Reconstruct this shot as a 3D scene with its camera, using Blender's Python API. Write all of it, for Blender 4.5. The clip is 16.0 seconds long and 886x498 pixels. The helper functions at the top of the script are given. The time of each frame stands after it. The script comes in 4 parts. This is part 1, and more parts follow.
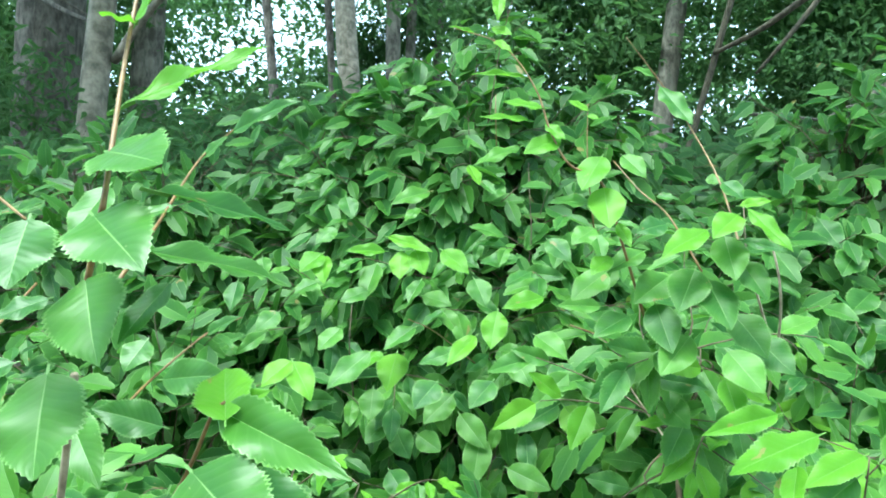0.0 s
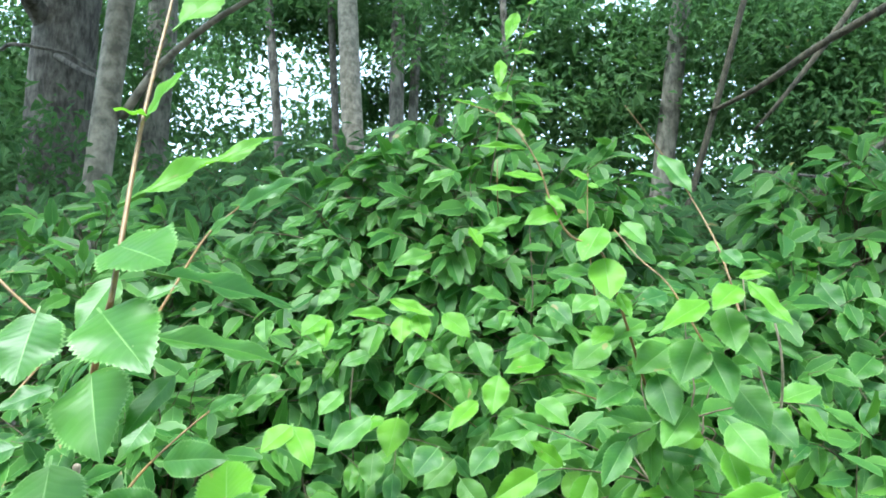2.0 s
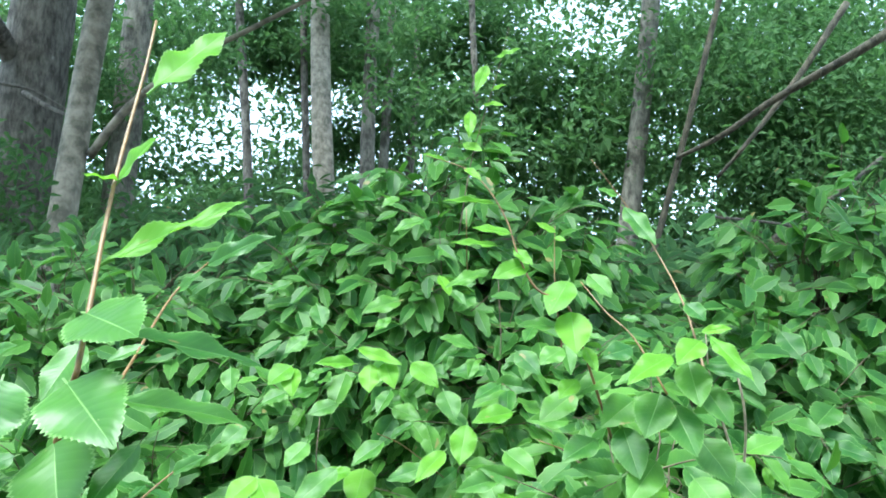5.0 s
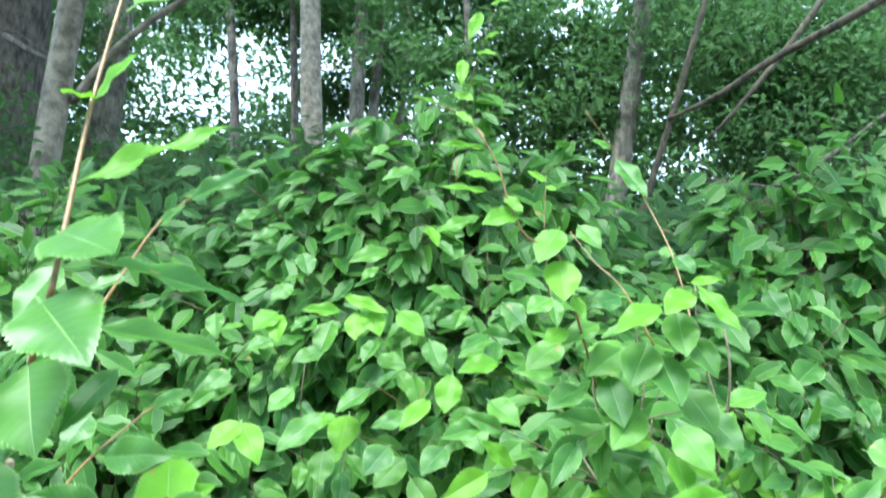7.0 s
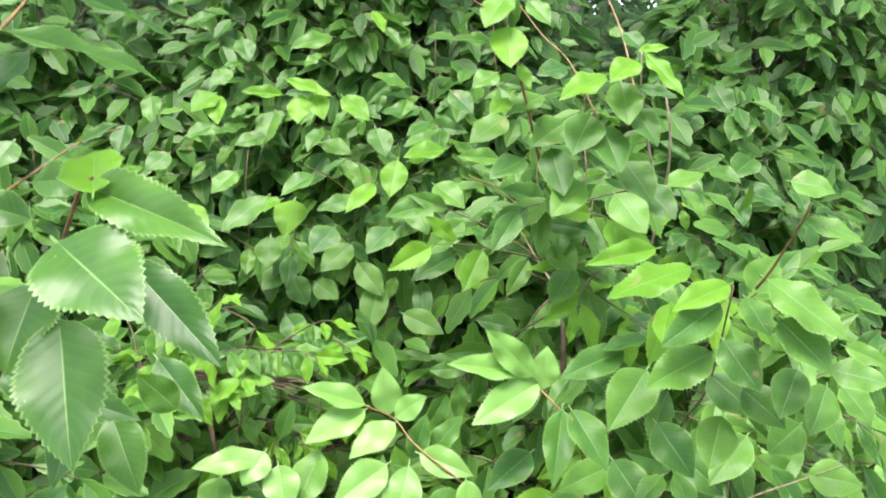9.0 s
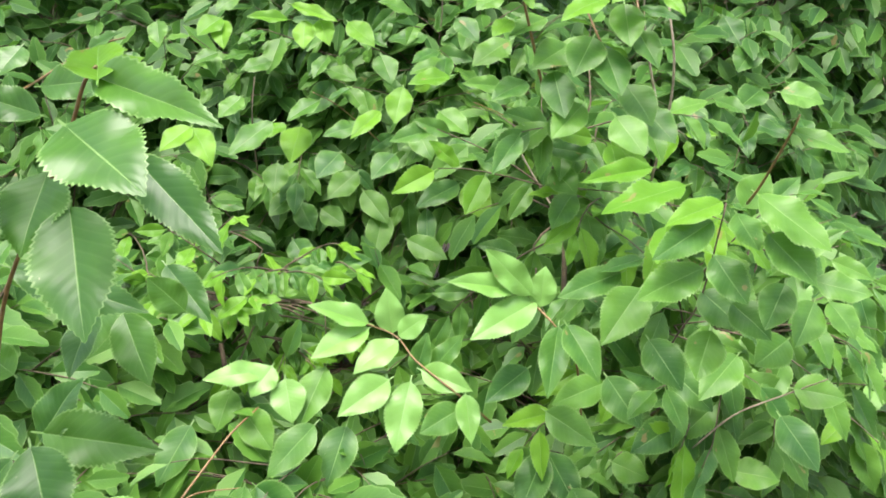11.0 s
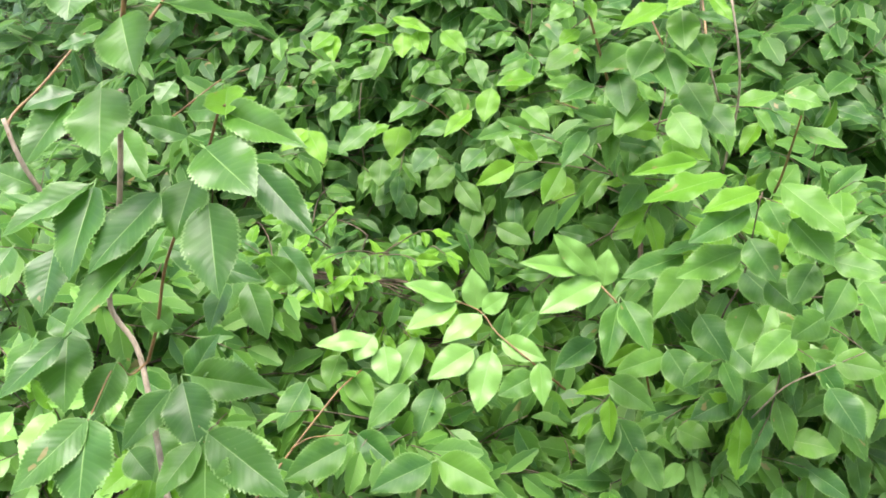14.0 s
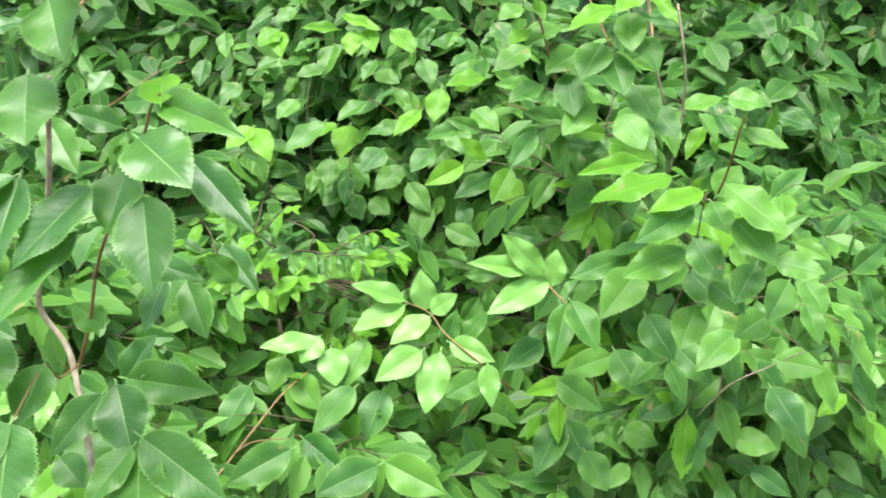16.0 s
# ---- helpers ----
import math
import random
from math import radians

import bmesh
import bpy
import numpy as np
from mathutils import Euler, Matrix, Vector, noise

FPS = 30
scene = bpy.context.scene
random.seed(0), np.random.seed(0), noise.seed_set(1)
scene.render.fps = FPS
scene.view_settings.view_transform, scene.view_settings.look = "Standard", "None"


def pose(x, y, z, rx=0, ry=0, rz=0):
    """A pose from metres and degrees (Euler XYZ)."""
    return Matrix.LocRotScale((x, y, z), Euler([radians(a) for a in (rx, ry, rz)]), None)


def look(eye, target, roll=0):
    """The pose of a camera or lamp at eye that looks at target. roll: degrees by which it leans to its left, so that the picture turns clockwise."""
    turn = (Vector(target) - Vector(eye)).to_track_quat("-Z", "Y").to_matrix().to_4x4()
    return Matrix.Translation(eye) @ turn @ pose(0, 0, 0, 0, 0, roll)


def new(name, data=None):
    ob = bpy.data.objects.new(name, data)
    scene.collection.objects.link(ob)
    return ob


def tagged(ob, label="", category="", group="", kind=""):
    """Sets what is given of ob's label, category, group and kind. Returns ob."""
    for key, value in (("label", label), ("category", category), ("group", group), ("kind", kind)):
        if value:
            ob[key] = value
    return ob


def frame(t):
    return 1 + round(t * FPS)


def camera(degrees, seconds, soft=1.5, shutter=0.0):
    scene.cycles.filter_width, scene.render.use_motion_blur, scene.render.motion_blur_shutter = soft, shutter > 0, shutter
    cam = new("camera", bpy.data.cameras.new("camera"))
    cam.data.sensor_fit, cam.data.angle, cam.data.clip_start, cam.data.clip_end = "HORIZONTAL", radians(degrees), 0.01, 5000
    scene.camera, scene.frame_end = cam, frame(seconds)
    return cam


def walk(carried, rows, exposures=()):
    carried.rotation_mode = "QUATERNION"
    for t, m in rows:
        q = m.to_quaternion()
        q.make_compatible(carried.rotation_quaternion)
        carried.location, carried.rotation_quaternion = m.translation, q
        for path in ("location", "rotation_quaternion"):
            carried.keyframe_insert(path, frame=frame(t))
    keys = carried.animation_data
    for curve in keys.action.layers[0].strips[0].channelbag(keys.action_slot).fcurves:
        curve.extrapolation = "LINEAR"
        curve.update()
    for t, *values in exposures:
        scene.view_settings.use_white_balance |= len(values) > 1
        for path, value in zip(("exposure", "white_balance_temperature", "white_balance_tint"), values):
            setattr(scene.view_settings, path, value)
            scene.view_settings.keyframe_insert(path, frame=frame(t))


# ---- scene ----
cam = camera(60.69, 16.0, soft=1.8, shutter=0.5)
PATH = [
    (0, 0.0000, 0.0000, 1.6000, 0.24, 5.26, 1.07),
    (0.5, 0.0013, -0.0009, 1.6100, 1.10, 6.14, 1.14),
    (1, -0.0007, -0.0059, 1.6218, 1.41, 7.29, 1.03),
    (1.5, -0.0017, -0.0132, 1.6335, 1.22, 7.98, 0.80),
    (2, 0.0009, -0.0174, 1.6403, 0.34, 8.96, 0.79),
    (2.5, 0.0028, -0.0216, 1.6471, 0.11, 9.60, 0.68),
    (3, 0.0033, -0.0224, 1.6517, -0.13, 10.04, 0.78),
    (3.5, 0.0047, -0.0269, 1.6580, -0.35, 10.86, 0.48),
    (4, 0.0034, -0.0357, 1.6645, -0.96, 11.63, 0.56),
    (4.2, 0.0036, -0.0413, 1.6668, -1.33, 11.89, 0.61),
    (6.5, 0.0003, -0.0144, 1.6646, -2.67, 11.53, 0.41),
    (7, 0.0009, -0.0080, 1.6408, -3.16, 8.84, -0.36),
    (7.5, 0.0062, -0.0087, 1.6004, -4.45, 4.54, -0.01),
    (8, 0.0151, 0.0002, 1.5601, -6.17, 0.00, -0.34),
    (8.5, 0.0188, 0.0115, 1.5358, -6.29, -2.98, 0.04),
    (9, 0.0190, 0.0079, 1.5199, -6.80, -4.00, -0.48),
    (9.2, 0.0173, 0.0071, 1.5100, -7.13, -4.72, -0.86),
    (11.3, 0.0467, -0.0564, 1.4745, -5.19, -8.86, -0.76),
    (11.5, 0.0655, -0.0831, 1.4737, -3.29, -9.34, -0.11),
    (12, 0.0851, -0.1488, 1.4792, 0.52, -9.76, 0.56),
    (12.5, 0.0967, -0.2051, 1.4799, 2.54, -10.29, 0.68),
    (13, 0.1273, -0.2326, 1.4976, 3.05, -11.31, 0.21),
    (13.5, 0.1377, -0.2489, 1.5012, 3.02, -10.21, 1.07),
    (14, 0.1246, -0.2652, 1.5043, 3.15, -9.22, 0.62),
    (14.5, 0.1295, -0.2587, 1.5023, 2.72, -9.30, 0.82),
    (15, 0.1253, -0.2522, 1.5033, 2.85, -9.29, 0.64),
    (15.5, 0.1222, -0.2523, 1.5027, 1.76, -8.95, 0.20),
    (16, 0.1318, -0.2466, 1.4921, -0.44, -8.95, -0.19),
]
EXPOSURES = [(0.0, 2.84, 5600, -13), (0.7, 2.84, 5650, -6), (1.5, 2.84, 5650, -5), (4.2, 2.84, 5550, -4), (6.5, 2.98, 5550, -4), (7.3, 3.0, 5600, 1), (8.5, 2.9, 6000, 13), (9.2, 2.76, 6500, 16), (11.4, 2.69, 6500, 15), (12.5, 2.75, 6500, 16), (15.3, 2.76, 6500, 16), (16.0, 2.8, 6400, 2)]
walk(cam, [(t, pose(x, y, z, 90 + pitch, roll, yaw)) for t, x, y, z, yaw, pitch, roll in PATH], EXPOSURES)

# ---- light ----
world = bpy.data.worlds.new("sky")
scene.world = world
world.use_nodes = True
sky = world.node_tree.nodes.new("ShaderNodeTexSky")
sky.sky_type, sky.sun_disc = "NISHITA", False
sky.sun_elevation, sky.sun_rotation = radians(70), radians(207)
sky.air_density, sky.dust_density, sky.ozone_density = 1.0, 1.6, 1.0
background = world.node_tree.nodes["Background"]
background.inputs["Strength"].default_value = 0.14
haze = world.node_tree.nodes.new("ShaderNodeHueSaturation")  # thin white cloud
haze.inputs["Saturation"].default_value = 0.5
world.node_tree.links.new(sky.outputs["Color"], haze.inputs["Color"])
world.node_tree.links.new(haze.outputs["Color"], background.inputs["Color"])
sun_lamp = bpy.data.lights.new("sun", "SUN")
sun_lamp.energy, sun_lamp.angle, sun_lamp.color = 1.5, radians(30), (1.0, 0.95, 0.86)
sun = new("sun", sun_lamp)
sun.matrix_world = look((-2.4, -4.6, 14), (0, 0, 0))


# ---- materials ----
def material(name):
    m = bpy.data.materials.new(name)
    m.use_nodes = True
    m.node_tree.nodes.clear()
    return m, m.node_tree.nodes, m.node_tree.links


def math_node(nodes, links, kind, a, b=None):
    n = nodes.new("ShaderNodeMath")
    n.operation = kind
    for slot, v in zip(n.inputs, (a, b)):
        if v is None:
            continue
        if isinstance(v, (int, float)):
            slot.default_value = v
        else:
            links.new(v, slot)
    return n.outputs[0]


def leaf_material(name, dark, light, glow, per_object, gloss=0.44, thin=0.36, sheen=0.27):
    """A leaf blade: two greens, pale midrib and side veins in relief, blotches, some light through it."""
    m, nodes, links = material(name)
    uv = nodes.new("ShaderNodeUVMap")
    parts = nodes.new("ShaderNodeSeparateXYZ")
    links.new(uv.outputs[0], parts.inputs[0])
    across = math_node(nodes, links, "MULTIPLY", math_node(nodes, links, "ABSOLUTE", math_node(nodes, links, "SUBTRACT", parts.outputs[0], 0.5)), 2.0)
    along = parts.outputs[1]
    slope = math_node(nodes, links, "SUBTRACT", math_node(nodes, links, "MULTIPLY", along, 10.0), math_node(nodes, links, "MULTIPLY", across, 2.2))
    wave = math_node(nodes, links, "ADD", math_node(nodes, links, "MULTIPLY", math_node(nodes, links, "SINE", math_node(nodes, links, "MULTIPLY", slope, 6.2832)), 0.5), 0.5)
    vein = math_node(nodes, links, "POWER", wave, 9.0)
    rib = math_node(nodes, links, "LESS_THAN", across, 0.024)
    edge = math_node(nodes, links, "GREATER_THAN", across, 0.94)
    if per_object:
        chance = nodes.new("ShaderNodeObjectInfo").outputs["Random"]
    else:
        chance = nodes.new("ShaderNodeNewGeometry").outputs["Random Per Island"]
    place = nodes.new("ShaderNodeTexCoord").outputs["Object"]
    shifted = nodes.new("ShaderNodeMapping")  # no two leaves alike
    links.new(place, shifted.inputs["Vector"])
    links.new(math_node(nodes, links, "MULTIPLY", chance, 40.0), shifted.inputs["Location"])
    place = shifted.outputs[0]
    blotch = nodes.new("ShaderNodeTexNoise")
    blotch.inputs["Scale"].default_value, blotch.inputs["Detail"].default_value = (3.0 if per_object else 14.0), 5.0
    links.new(place, blotch.inputs["Vector"])
    mix = nodes.new("ShaderNodeMix")
    mix.data_type = "RGBA"
    mix.inputs["A"].default_value, mix.inputs["B"].default_value = (*dark, 1), (*light, 1)
    links.new(math_node(nodes, links, "ADD", math_node(nodes, links, "MULTIPLY", chance, 0.85), math_node(nodes, links, "ADD", math_node(nodes, links, "MULTIPLY", math_node(nodes, links, "SUBTRACT", blotch.outputs[0], 0.5), 1.0), math_node(nodes, links, "MULTIPLY", math_node(nodes, links, "MULTIPLY", across, across), 0.3))), mix.inputs["Factor"])
    pale = nodes.new("ShaderNodeMix")
    pale.data_type = "RGBA"
    pale.inputs["B"].default_value = (0.2, 0.34, 0.1, 1)
    links.new(mix.outputs["Result"], pale.inputs["A"])
    links.new(math_node(nodes, links, "MAXIMUM", math_node(nodes, links, "MULTIPLY", edge, 0.6), math_node(nodes, links, "MAXIMUM", math_node(nodes, links, "MULTIPLY", rib, 0.65), math_node(nodes, links, "MULTIPLY", vein, 0.07))), pale.inputs["Factor"])
    speck = nodes.new("ShaderNodeTexVoronoi")
    speck.inputs["Scale"].default_value = 5.0 if per_object else 45.0
    links.new(place, speck.inputs["Vector"])
    spots = nodes.new("ShaderNodeMix")
    spots.data_type = "RGBA"
    spots.inputs["B"].default_value = (0.33, 0.36, 0.16, 1)
    links.new(pale.outputs["Result"], spots.inputs["A"])
    links.new(math_node(nodes, links, "MULTIPLY", math_node(nodes, links, "LESS_THAN", speck.outputs["Distance"], 0.05), 0.4), spots.inputs["Factor"])
    wither = nodes.new("ShaderNodeTexNoise")
    wither.inputs["Scale"].default_value, wither.inputs["Detail"].default_value = (2.2 if per_object else 9.0), 3.0
    links.new(place, wither.inputs["Vector"])
    brown = nodes.new("ShaderNodeMix")
    brown.data_type = "RGBA"
    brown.inputs["B"].default_value = (0.24, 0.17, 0.07, 1)
    links.new(spots.outputs["Result"], brown.inputs["A"])
    links.new(math_node(nodes, links, "MULTIPLY", math_node(nodes, links, "GREATER_THAN", wither.outputs[0], 0.715), 0.7), brown.inputs["Factor"])
    spots = brown
    skin = nodes.new("ShaderNodeBsdfPrincipled")
    links.new(spots.outputs["Result"], skin.inputs["Base Color"])
    skin.inputs["Roughness"].default_value = gloss
    skin.inputs["Specular IOR Level"].default_value = sheen
    bump = nodes.new("ShaderNodeBump")
    bump.inputs["Strength"].default_value, bump.inputs["Distance"].default_value = 0.2, 0.001
    links.new(math_node(nodes, links, "ADD", math_node(nodes, links, "MULTIPLY", wave, -0.7), math_node(nodes, links, "MULTIPLY", blotch.outputs[0], 0.5)), bump.inputs["Height"])
    links.new(bump.outputs[0], skin.inputs["Normal"])
    through_light = nodes.new("ShaderNodeBsdfTranslucent")
    tone = nodes.new("ShaderNodeMix")
    tone.data_type, tone.blend_type = "RGBA", "MIX"
    tone.inputs["Factor"].default_value = 0.55
    tone.inputs["B"].default_value = (*glow, 1)
    links.new(spots.outputs["Result"], tone.inputs["A"])
    links.new(tone.outputs["Result"], through_light.inputs["Color"])
    both = nodes.new("ShaderNodeMixShader")
    both.inputs[0].default_value = thin
    links.new(skin.outputs[0], both.inputs[1])
    links.new(through_light.outputs[0], both.inputs[2])
    links.new(both.outputs[0], nodes.new("ShaderNodeOutputMaterial").inputs[0])
    return m


def bark_material(name, dark, light, scale, stretch=6.0, relief=0.02, rough=0.85):
    """Bark: long furrows, lichen blotches, rough."""
    m, nodes, links = material(name)
    place = nodes.new("ShaderNodeTexCoord").outputs["Object"]
    squeeze = nodes.new("ShaderNodeMapping")
    squeeze.inputs["Scale"].default_value = (stretch, stretch, 1.0)
    links.new(place, squeeze.inputs["Vector"])
    grain = nodes.new("ShaderNodeTexNoise")
    grain.inputs["Scale"].default_value, grain.inputs["Detail"].default_value, grain.inputs["Roughness"].default_value = scale, 8.0, 0.65
    links.new(squeeze.outputs[0], grain.inputs["Vector"])
    patch = nodes.new("ShaderNodeTexNoise")
    patch.inputs["Scale"].default_value, patch.inputs["Detail"].default_value = scale * 0.8, 4.0
    links.new(place, patch.inputs["Vector"])
    ramp = nodes.new("ShaderNodeValToRGB")
    ramp.color_ramp.elements[0].position, ramp.color_ramp.elements[1].position = 0.41, 0.62
    ramp.color_ramp.elements[0].color, ramp.color_ramp.elements[1].color = (*dark, 1), (*light, 1)
    links.new(math_node(nodes, links, "ADD", math_node(nodes, links, "MULTIPLY", grain.outputs[0], 0.65), math_node(nodes, links, "MULTIPLY", patch.outputs[0], 0.35)), ramp.inputs[0])
    skin = nodes.new("ShaderNodeBsdfPrincipled")
    skin.inputs["Roughness"].default_value = rough
    links.new(ramp.outputs[0], skin.inputs["Base Color"])
    bump = nodes.new("ShaderNodeBump")
    bump.inputs["Strength"].default_value, bump.inputs["Distance"].default_value = 0.8, relief
    links.new(grain.outputs[0], bump.inputs["Height"])
    links.new(bump.outputs[0], skin.inputs["Normal"])
    links.new(skin.outputs[0], nodes.new("ShaderNodeOutputMaterial").inputs[0])
    return m


MATURE = ((0.026, 0.094, 0.018), (0.092, 0.216, 0.026), (0.15, 0.36, 0.030))
YOUNG = ((0.080, 0.210, 0.014), (0.135, 0.300, 0.022), (0.22, 0.48, 0.025))
LEAF = leaf_material("mature_leaf", *MATURE, True)
LEAF_YOUNG = leaf_material("young_leaf", *YOUNG, True, 0.44, 0.4, 0.2)
LEAF_BROAD = leaf_material("broad_sapling_leaf", (0.024, 0.088, 0.014), (0.060, 0.160, 0.018), (0.12, 0.32, 0.018), True, 0.40, 0.34, 0.36)
# darker copy of the mature greens, with the shade of inner leaves in it
DARK = ((0.019, 0.074, 0.014), (0.060, 0.155, 0.020), (0.11, 0.28, 0.024))
LEAF_DARK = leaf_material("dark_shaded_leaf", *DARK, True, 0.44, 0.32, 0.2)
MASS_DARK = leaf_material("dark_shaded_foliage", *DARK, False, 0.44, 0.32, 0.2)
LEAF_PALE = leaf_material("pale_fresh_leaf", (0.12, 0.27, 0.045), (0.185, 0.37, 0.085), (0.27, 0.52, 0.07), True, 0.42, 0.36, 0.4)
MASS = leaf_material("mature_foliage", *MATURE, False)
# greens darkened in the paint for the shade under the wood's canopy
FAR = leaf_material("shaded_forest_foliage", (0.034, 0.086, 0.031), (0.080, 0.160, 0.052), (0.13, 0.27, 0.07), False, 0.7, 0.4, 0.2)
TWIG = bark_material("reddish_twig", (0.11, 0.062, 0.020), (0.22, 0.130, 0.042), 60.0, 2.0, 0.001, 0.5)
STEM = bark_material("brown_grey_stem", (0.20, 0.155, 0.105), (0.42, 0.34, 0.245), 40.0, 2.0, 0.002, 0.7)
DARK_STEM = bark_material("dark_stem", (0.05, 0.036, 0.02), (0.13, 0.095, 0.055), 40.0, 2.0, 0.002, 0.8)
BARK = bark_material("furrowed_grey_bark", (0.043, 0.038, 0.031), (0.20, 0.182, 0.155), 8.0, 3.0, 0.08)
DARK_BARK = bark_material("dark_bark", (0.028, 0.025, 0.015), (0.10, 0.088, 0.056), 8.0, 3.0, 0.04)
GREY_BARK = bark_material("rough_grey_bark", (0.066, 0.062, 0.050), (0.25, 0.235, 0.195), 7.0, 2.4, 0.05)
SMOOTH_BARK = bark_material("smooth_pale_bark", (0.12, 0.11, 0.085), (0.36, 0.32, 0.26), 9.0, 1.2, 0.012)
LITTER = bark_material("leaf_litter", (0.018, 0.014, 0.009), (0.06, 0.042, 0.026), 9.0, 1.0, 0.03)


# ---- builders ----
def mesh_object(name, verts, faces, mat, parent=None, uvs=None, smooth=True):
    mesh = bpy.data.meshes.new(name)
    mesh.from_pydata([tuple(v) for v in verts], [], [tuple(f) for f in faces])
    if uvs is not None:
        layer = mesh.uv_layers.new(name="UVMap")
        corners = np.empty(len(mesh.loops), dtype=np.int32)
        mesh.loops.foreach_get("vertex_index", corners)
        layer.data.foreach_set("uv", np.asarray(uvs, dtype=np.float32)[corners].ravel())
    if smooth:
        mesh.polygons.foreach_set("use_smooth", np.ones(len(mesh.polygons), dtype=bool))
    if uvs is not None:  # a leaf is creased along its midrib
        ends = np.empty(len(mesh.edges) * 2, dtype=np.int32)
        mesh.edges.foreach_get("vertices", ends)
        rib = np.abs(np.asarray(uvs, dtype=np.float32)[:, 0] - 0.5) < 1e-4
        crease = mesh.attributes.new("sharp_edge", "BOOLEAN", "EDGE")
        crease.data.foreach_set("value", rib[ends].reshape(-1, 2).all(axis=1))
    mesh.materials.append(mat)
    ob = new(name, mesh)
    ob.parent = parent
    return ob


def tube(points, radii, sides=7, rough=0.0, rng=None):
    """Vertices and faces of a tapered, closed tube along a line of points."""
    points = [Vector(p) for p in points]
    verts, faces = [], []
    for i, p in enumerate(points):
        way = (points[min(i + 1, len(points) - 1)] - points[max(i - 1, 0)]).normalized()
        side = way.orthogonal().normalized() if i == 0 else (side - way * side.dot(way)).normalized()
        other = way.cross(side)
        for k in range(sides):
            a = 2 * math.pi * k / sides
            r = radii[i] * (1 + (rng.uniform(-rough, rough) if rng else 0))
            verts.append(p + (side * math.cos(a) + other * math.sin(a)) * r)
    for i in range(len(points) - 1):
        for k in range(sides):
            a, b = i * sides + k, i * sides + (k + 1) % sides
            faces.append((a, b, b + sides, a + sides))
    faces.append(tuple(range(sides))[::-1])
    faces.append(tuple(range((len(points) - 1) * sides, len(points) * sides)))
    return verts, faces


def curve_through(points, steps=5):
    """A smooth line through a few points (Catmull-Rom)."""
    p = [Vector(q) for q in points]
    p = [p[0] * 2 - p[1]] + p + [p[-1] * 2 - p[-2]]
    line = []
    for i in range(1, len(p) - 2):
        for k in range(steps):
            t = k / steps
            line.append(0.5 * (2 * p[i] + (p[i + 1] - p[i - 1]) * t + (2 * p[i - 1] - 5 * p[i] + 4 * p[i + 1] - p[i + 2]) * t * t + (3 * p[i] - p[i - 1] - 3 * p[i + 1] + p[i + 2]) * t ** 3))
    return line + [p[-2]]


def branch(name, parent, points, r0, r1, mat, steps=5, sides=7):
    line = curve_through(points, steps)
    radii = [r0 + (r1 - r0) * i / (len(line) - 1) for i in range(len(line))]
    verts, faces = tube(line, radii, sides)
    return mesh_object(name, verts, faces, mat, parent)


def leaf_shape(rows, halves, curl, fold, ruffle, teeth, phase=0.0, broad=1.25, stalk=True):
    """Blade 1 long along x and 1 wide across y with a pointed tip, toothed edge, fold at the midrib, droop and ruffles; a short stalk behind."""
    verts, uvs, faces = [], [], []
    peak = max((i / 200) ** 0.72 * (1 - i / 200) ** broad for i in range(201))
    cols = 2 * halves + 1
    for i in range(rows + 1):
        x = i / rows
        half = 0.5 * (x ** 0.72 * (1 - x) ** broad) / peak
        tooth = (i % 2) * teeth * (0 < i < rows)
        half += 0.012 if i == 0 else 0.0
        for k in range(cols):
            s = (k - halves) / halves
            xx = x + (abs(s) > 0.9) * (tooth > 0) * 0.6 / rows - 0.03 * abs(s) * (1 - x)
            y = s * half * (1 + tooth * (abs(s) > 0.9))
            flare = fold * (1.0 if s > 0 else 0.75)
            z = flare * abs(y) * (1.5 - 0.5 * x) - 0.5 * flare * abs(y) * s * s + curl * 1.1 * x * x * (1 - x) + ruffle * abs(s) ** 2 * math.sin(13 * x + phase + (1.3 if s > 0 else 0)) * half * 2
            verts.append((xx, y + 0.06 * math.sin(phase * 2.3) * x * (1 - x), z))
            uvs.append((0.5 + 0.5 * s, x))
    for i in range(rows):
        for k in range(cols - 1):
            a = i * cols + k
            faces.append((a, a + cols, a + cols + 1, a + 1))
    if not stalk:
        return verts, faces, uvs
    n = len(verts)
    for x, w, z in ((-0.13, 0.008, -0.02), (0.05, 0.011, -0.012)):
        verts += [(x, -w * 2, z + 0.012), (x, w * 2, z + 0.012), (x, 0, z - 0.012)]
        uvs += [(0.5, 0.02)] * 3
    faces += [(n, n + 3, n + 4, n + 1), (n + 1, n + 4, n + 5, n + 2), (n + 2, n + 5, n + 3, n)]
    return verts, faces, uvs


def leaf_mesh(name, mat, shape):
    verts, faces, uvs = shape
    ob = mesh_object(name, verts, faces, mat, None, uvs)
    data = ob.data
    bpy.data.objects.remove(ob)
    return data


FORMS = ((0.10, 0.15, 0.03, 0.0, 1.05), (0.22, 0.22, 0.03, 1.1, 1.12), (0.05, 0.10, 0.05, 2.0, 1.0), (0.30, 0.18, 0.04, 3.1, 1.08), (0.16, 0.28, 0.035, 4.2, 1.15))
SHAPES = [leaf_shape(24, 2, curl, fold, ruffle, 0.11, phase, broad) for curl, fold, ruffle, phase, broad in FORMS]
FINE_SHAPES = [leaf_shape(44, 3, curl, fold * 0.65, ruffle, 0.115, phase, broad) for curl, fold, ruffle, phase, broad in FORMS]
LEAF_MESHES = [leaf_mesh("leaf", LEAF, s) for s in SHAPES]
YOUNG_MESHES = [leaf_mesh("leaf", LEAF_YOUNG, s) for s in SHAPES]
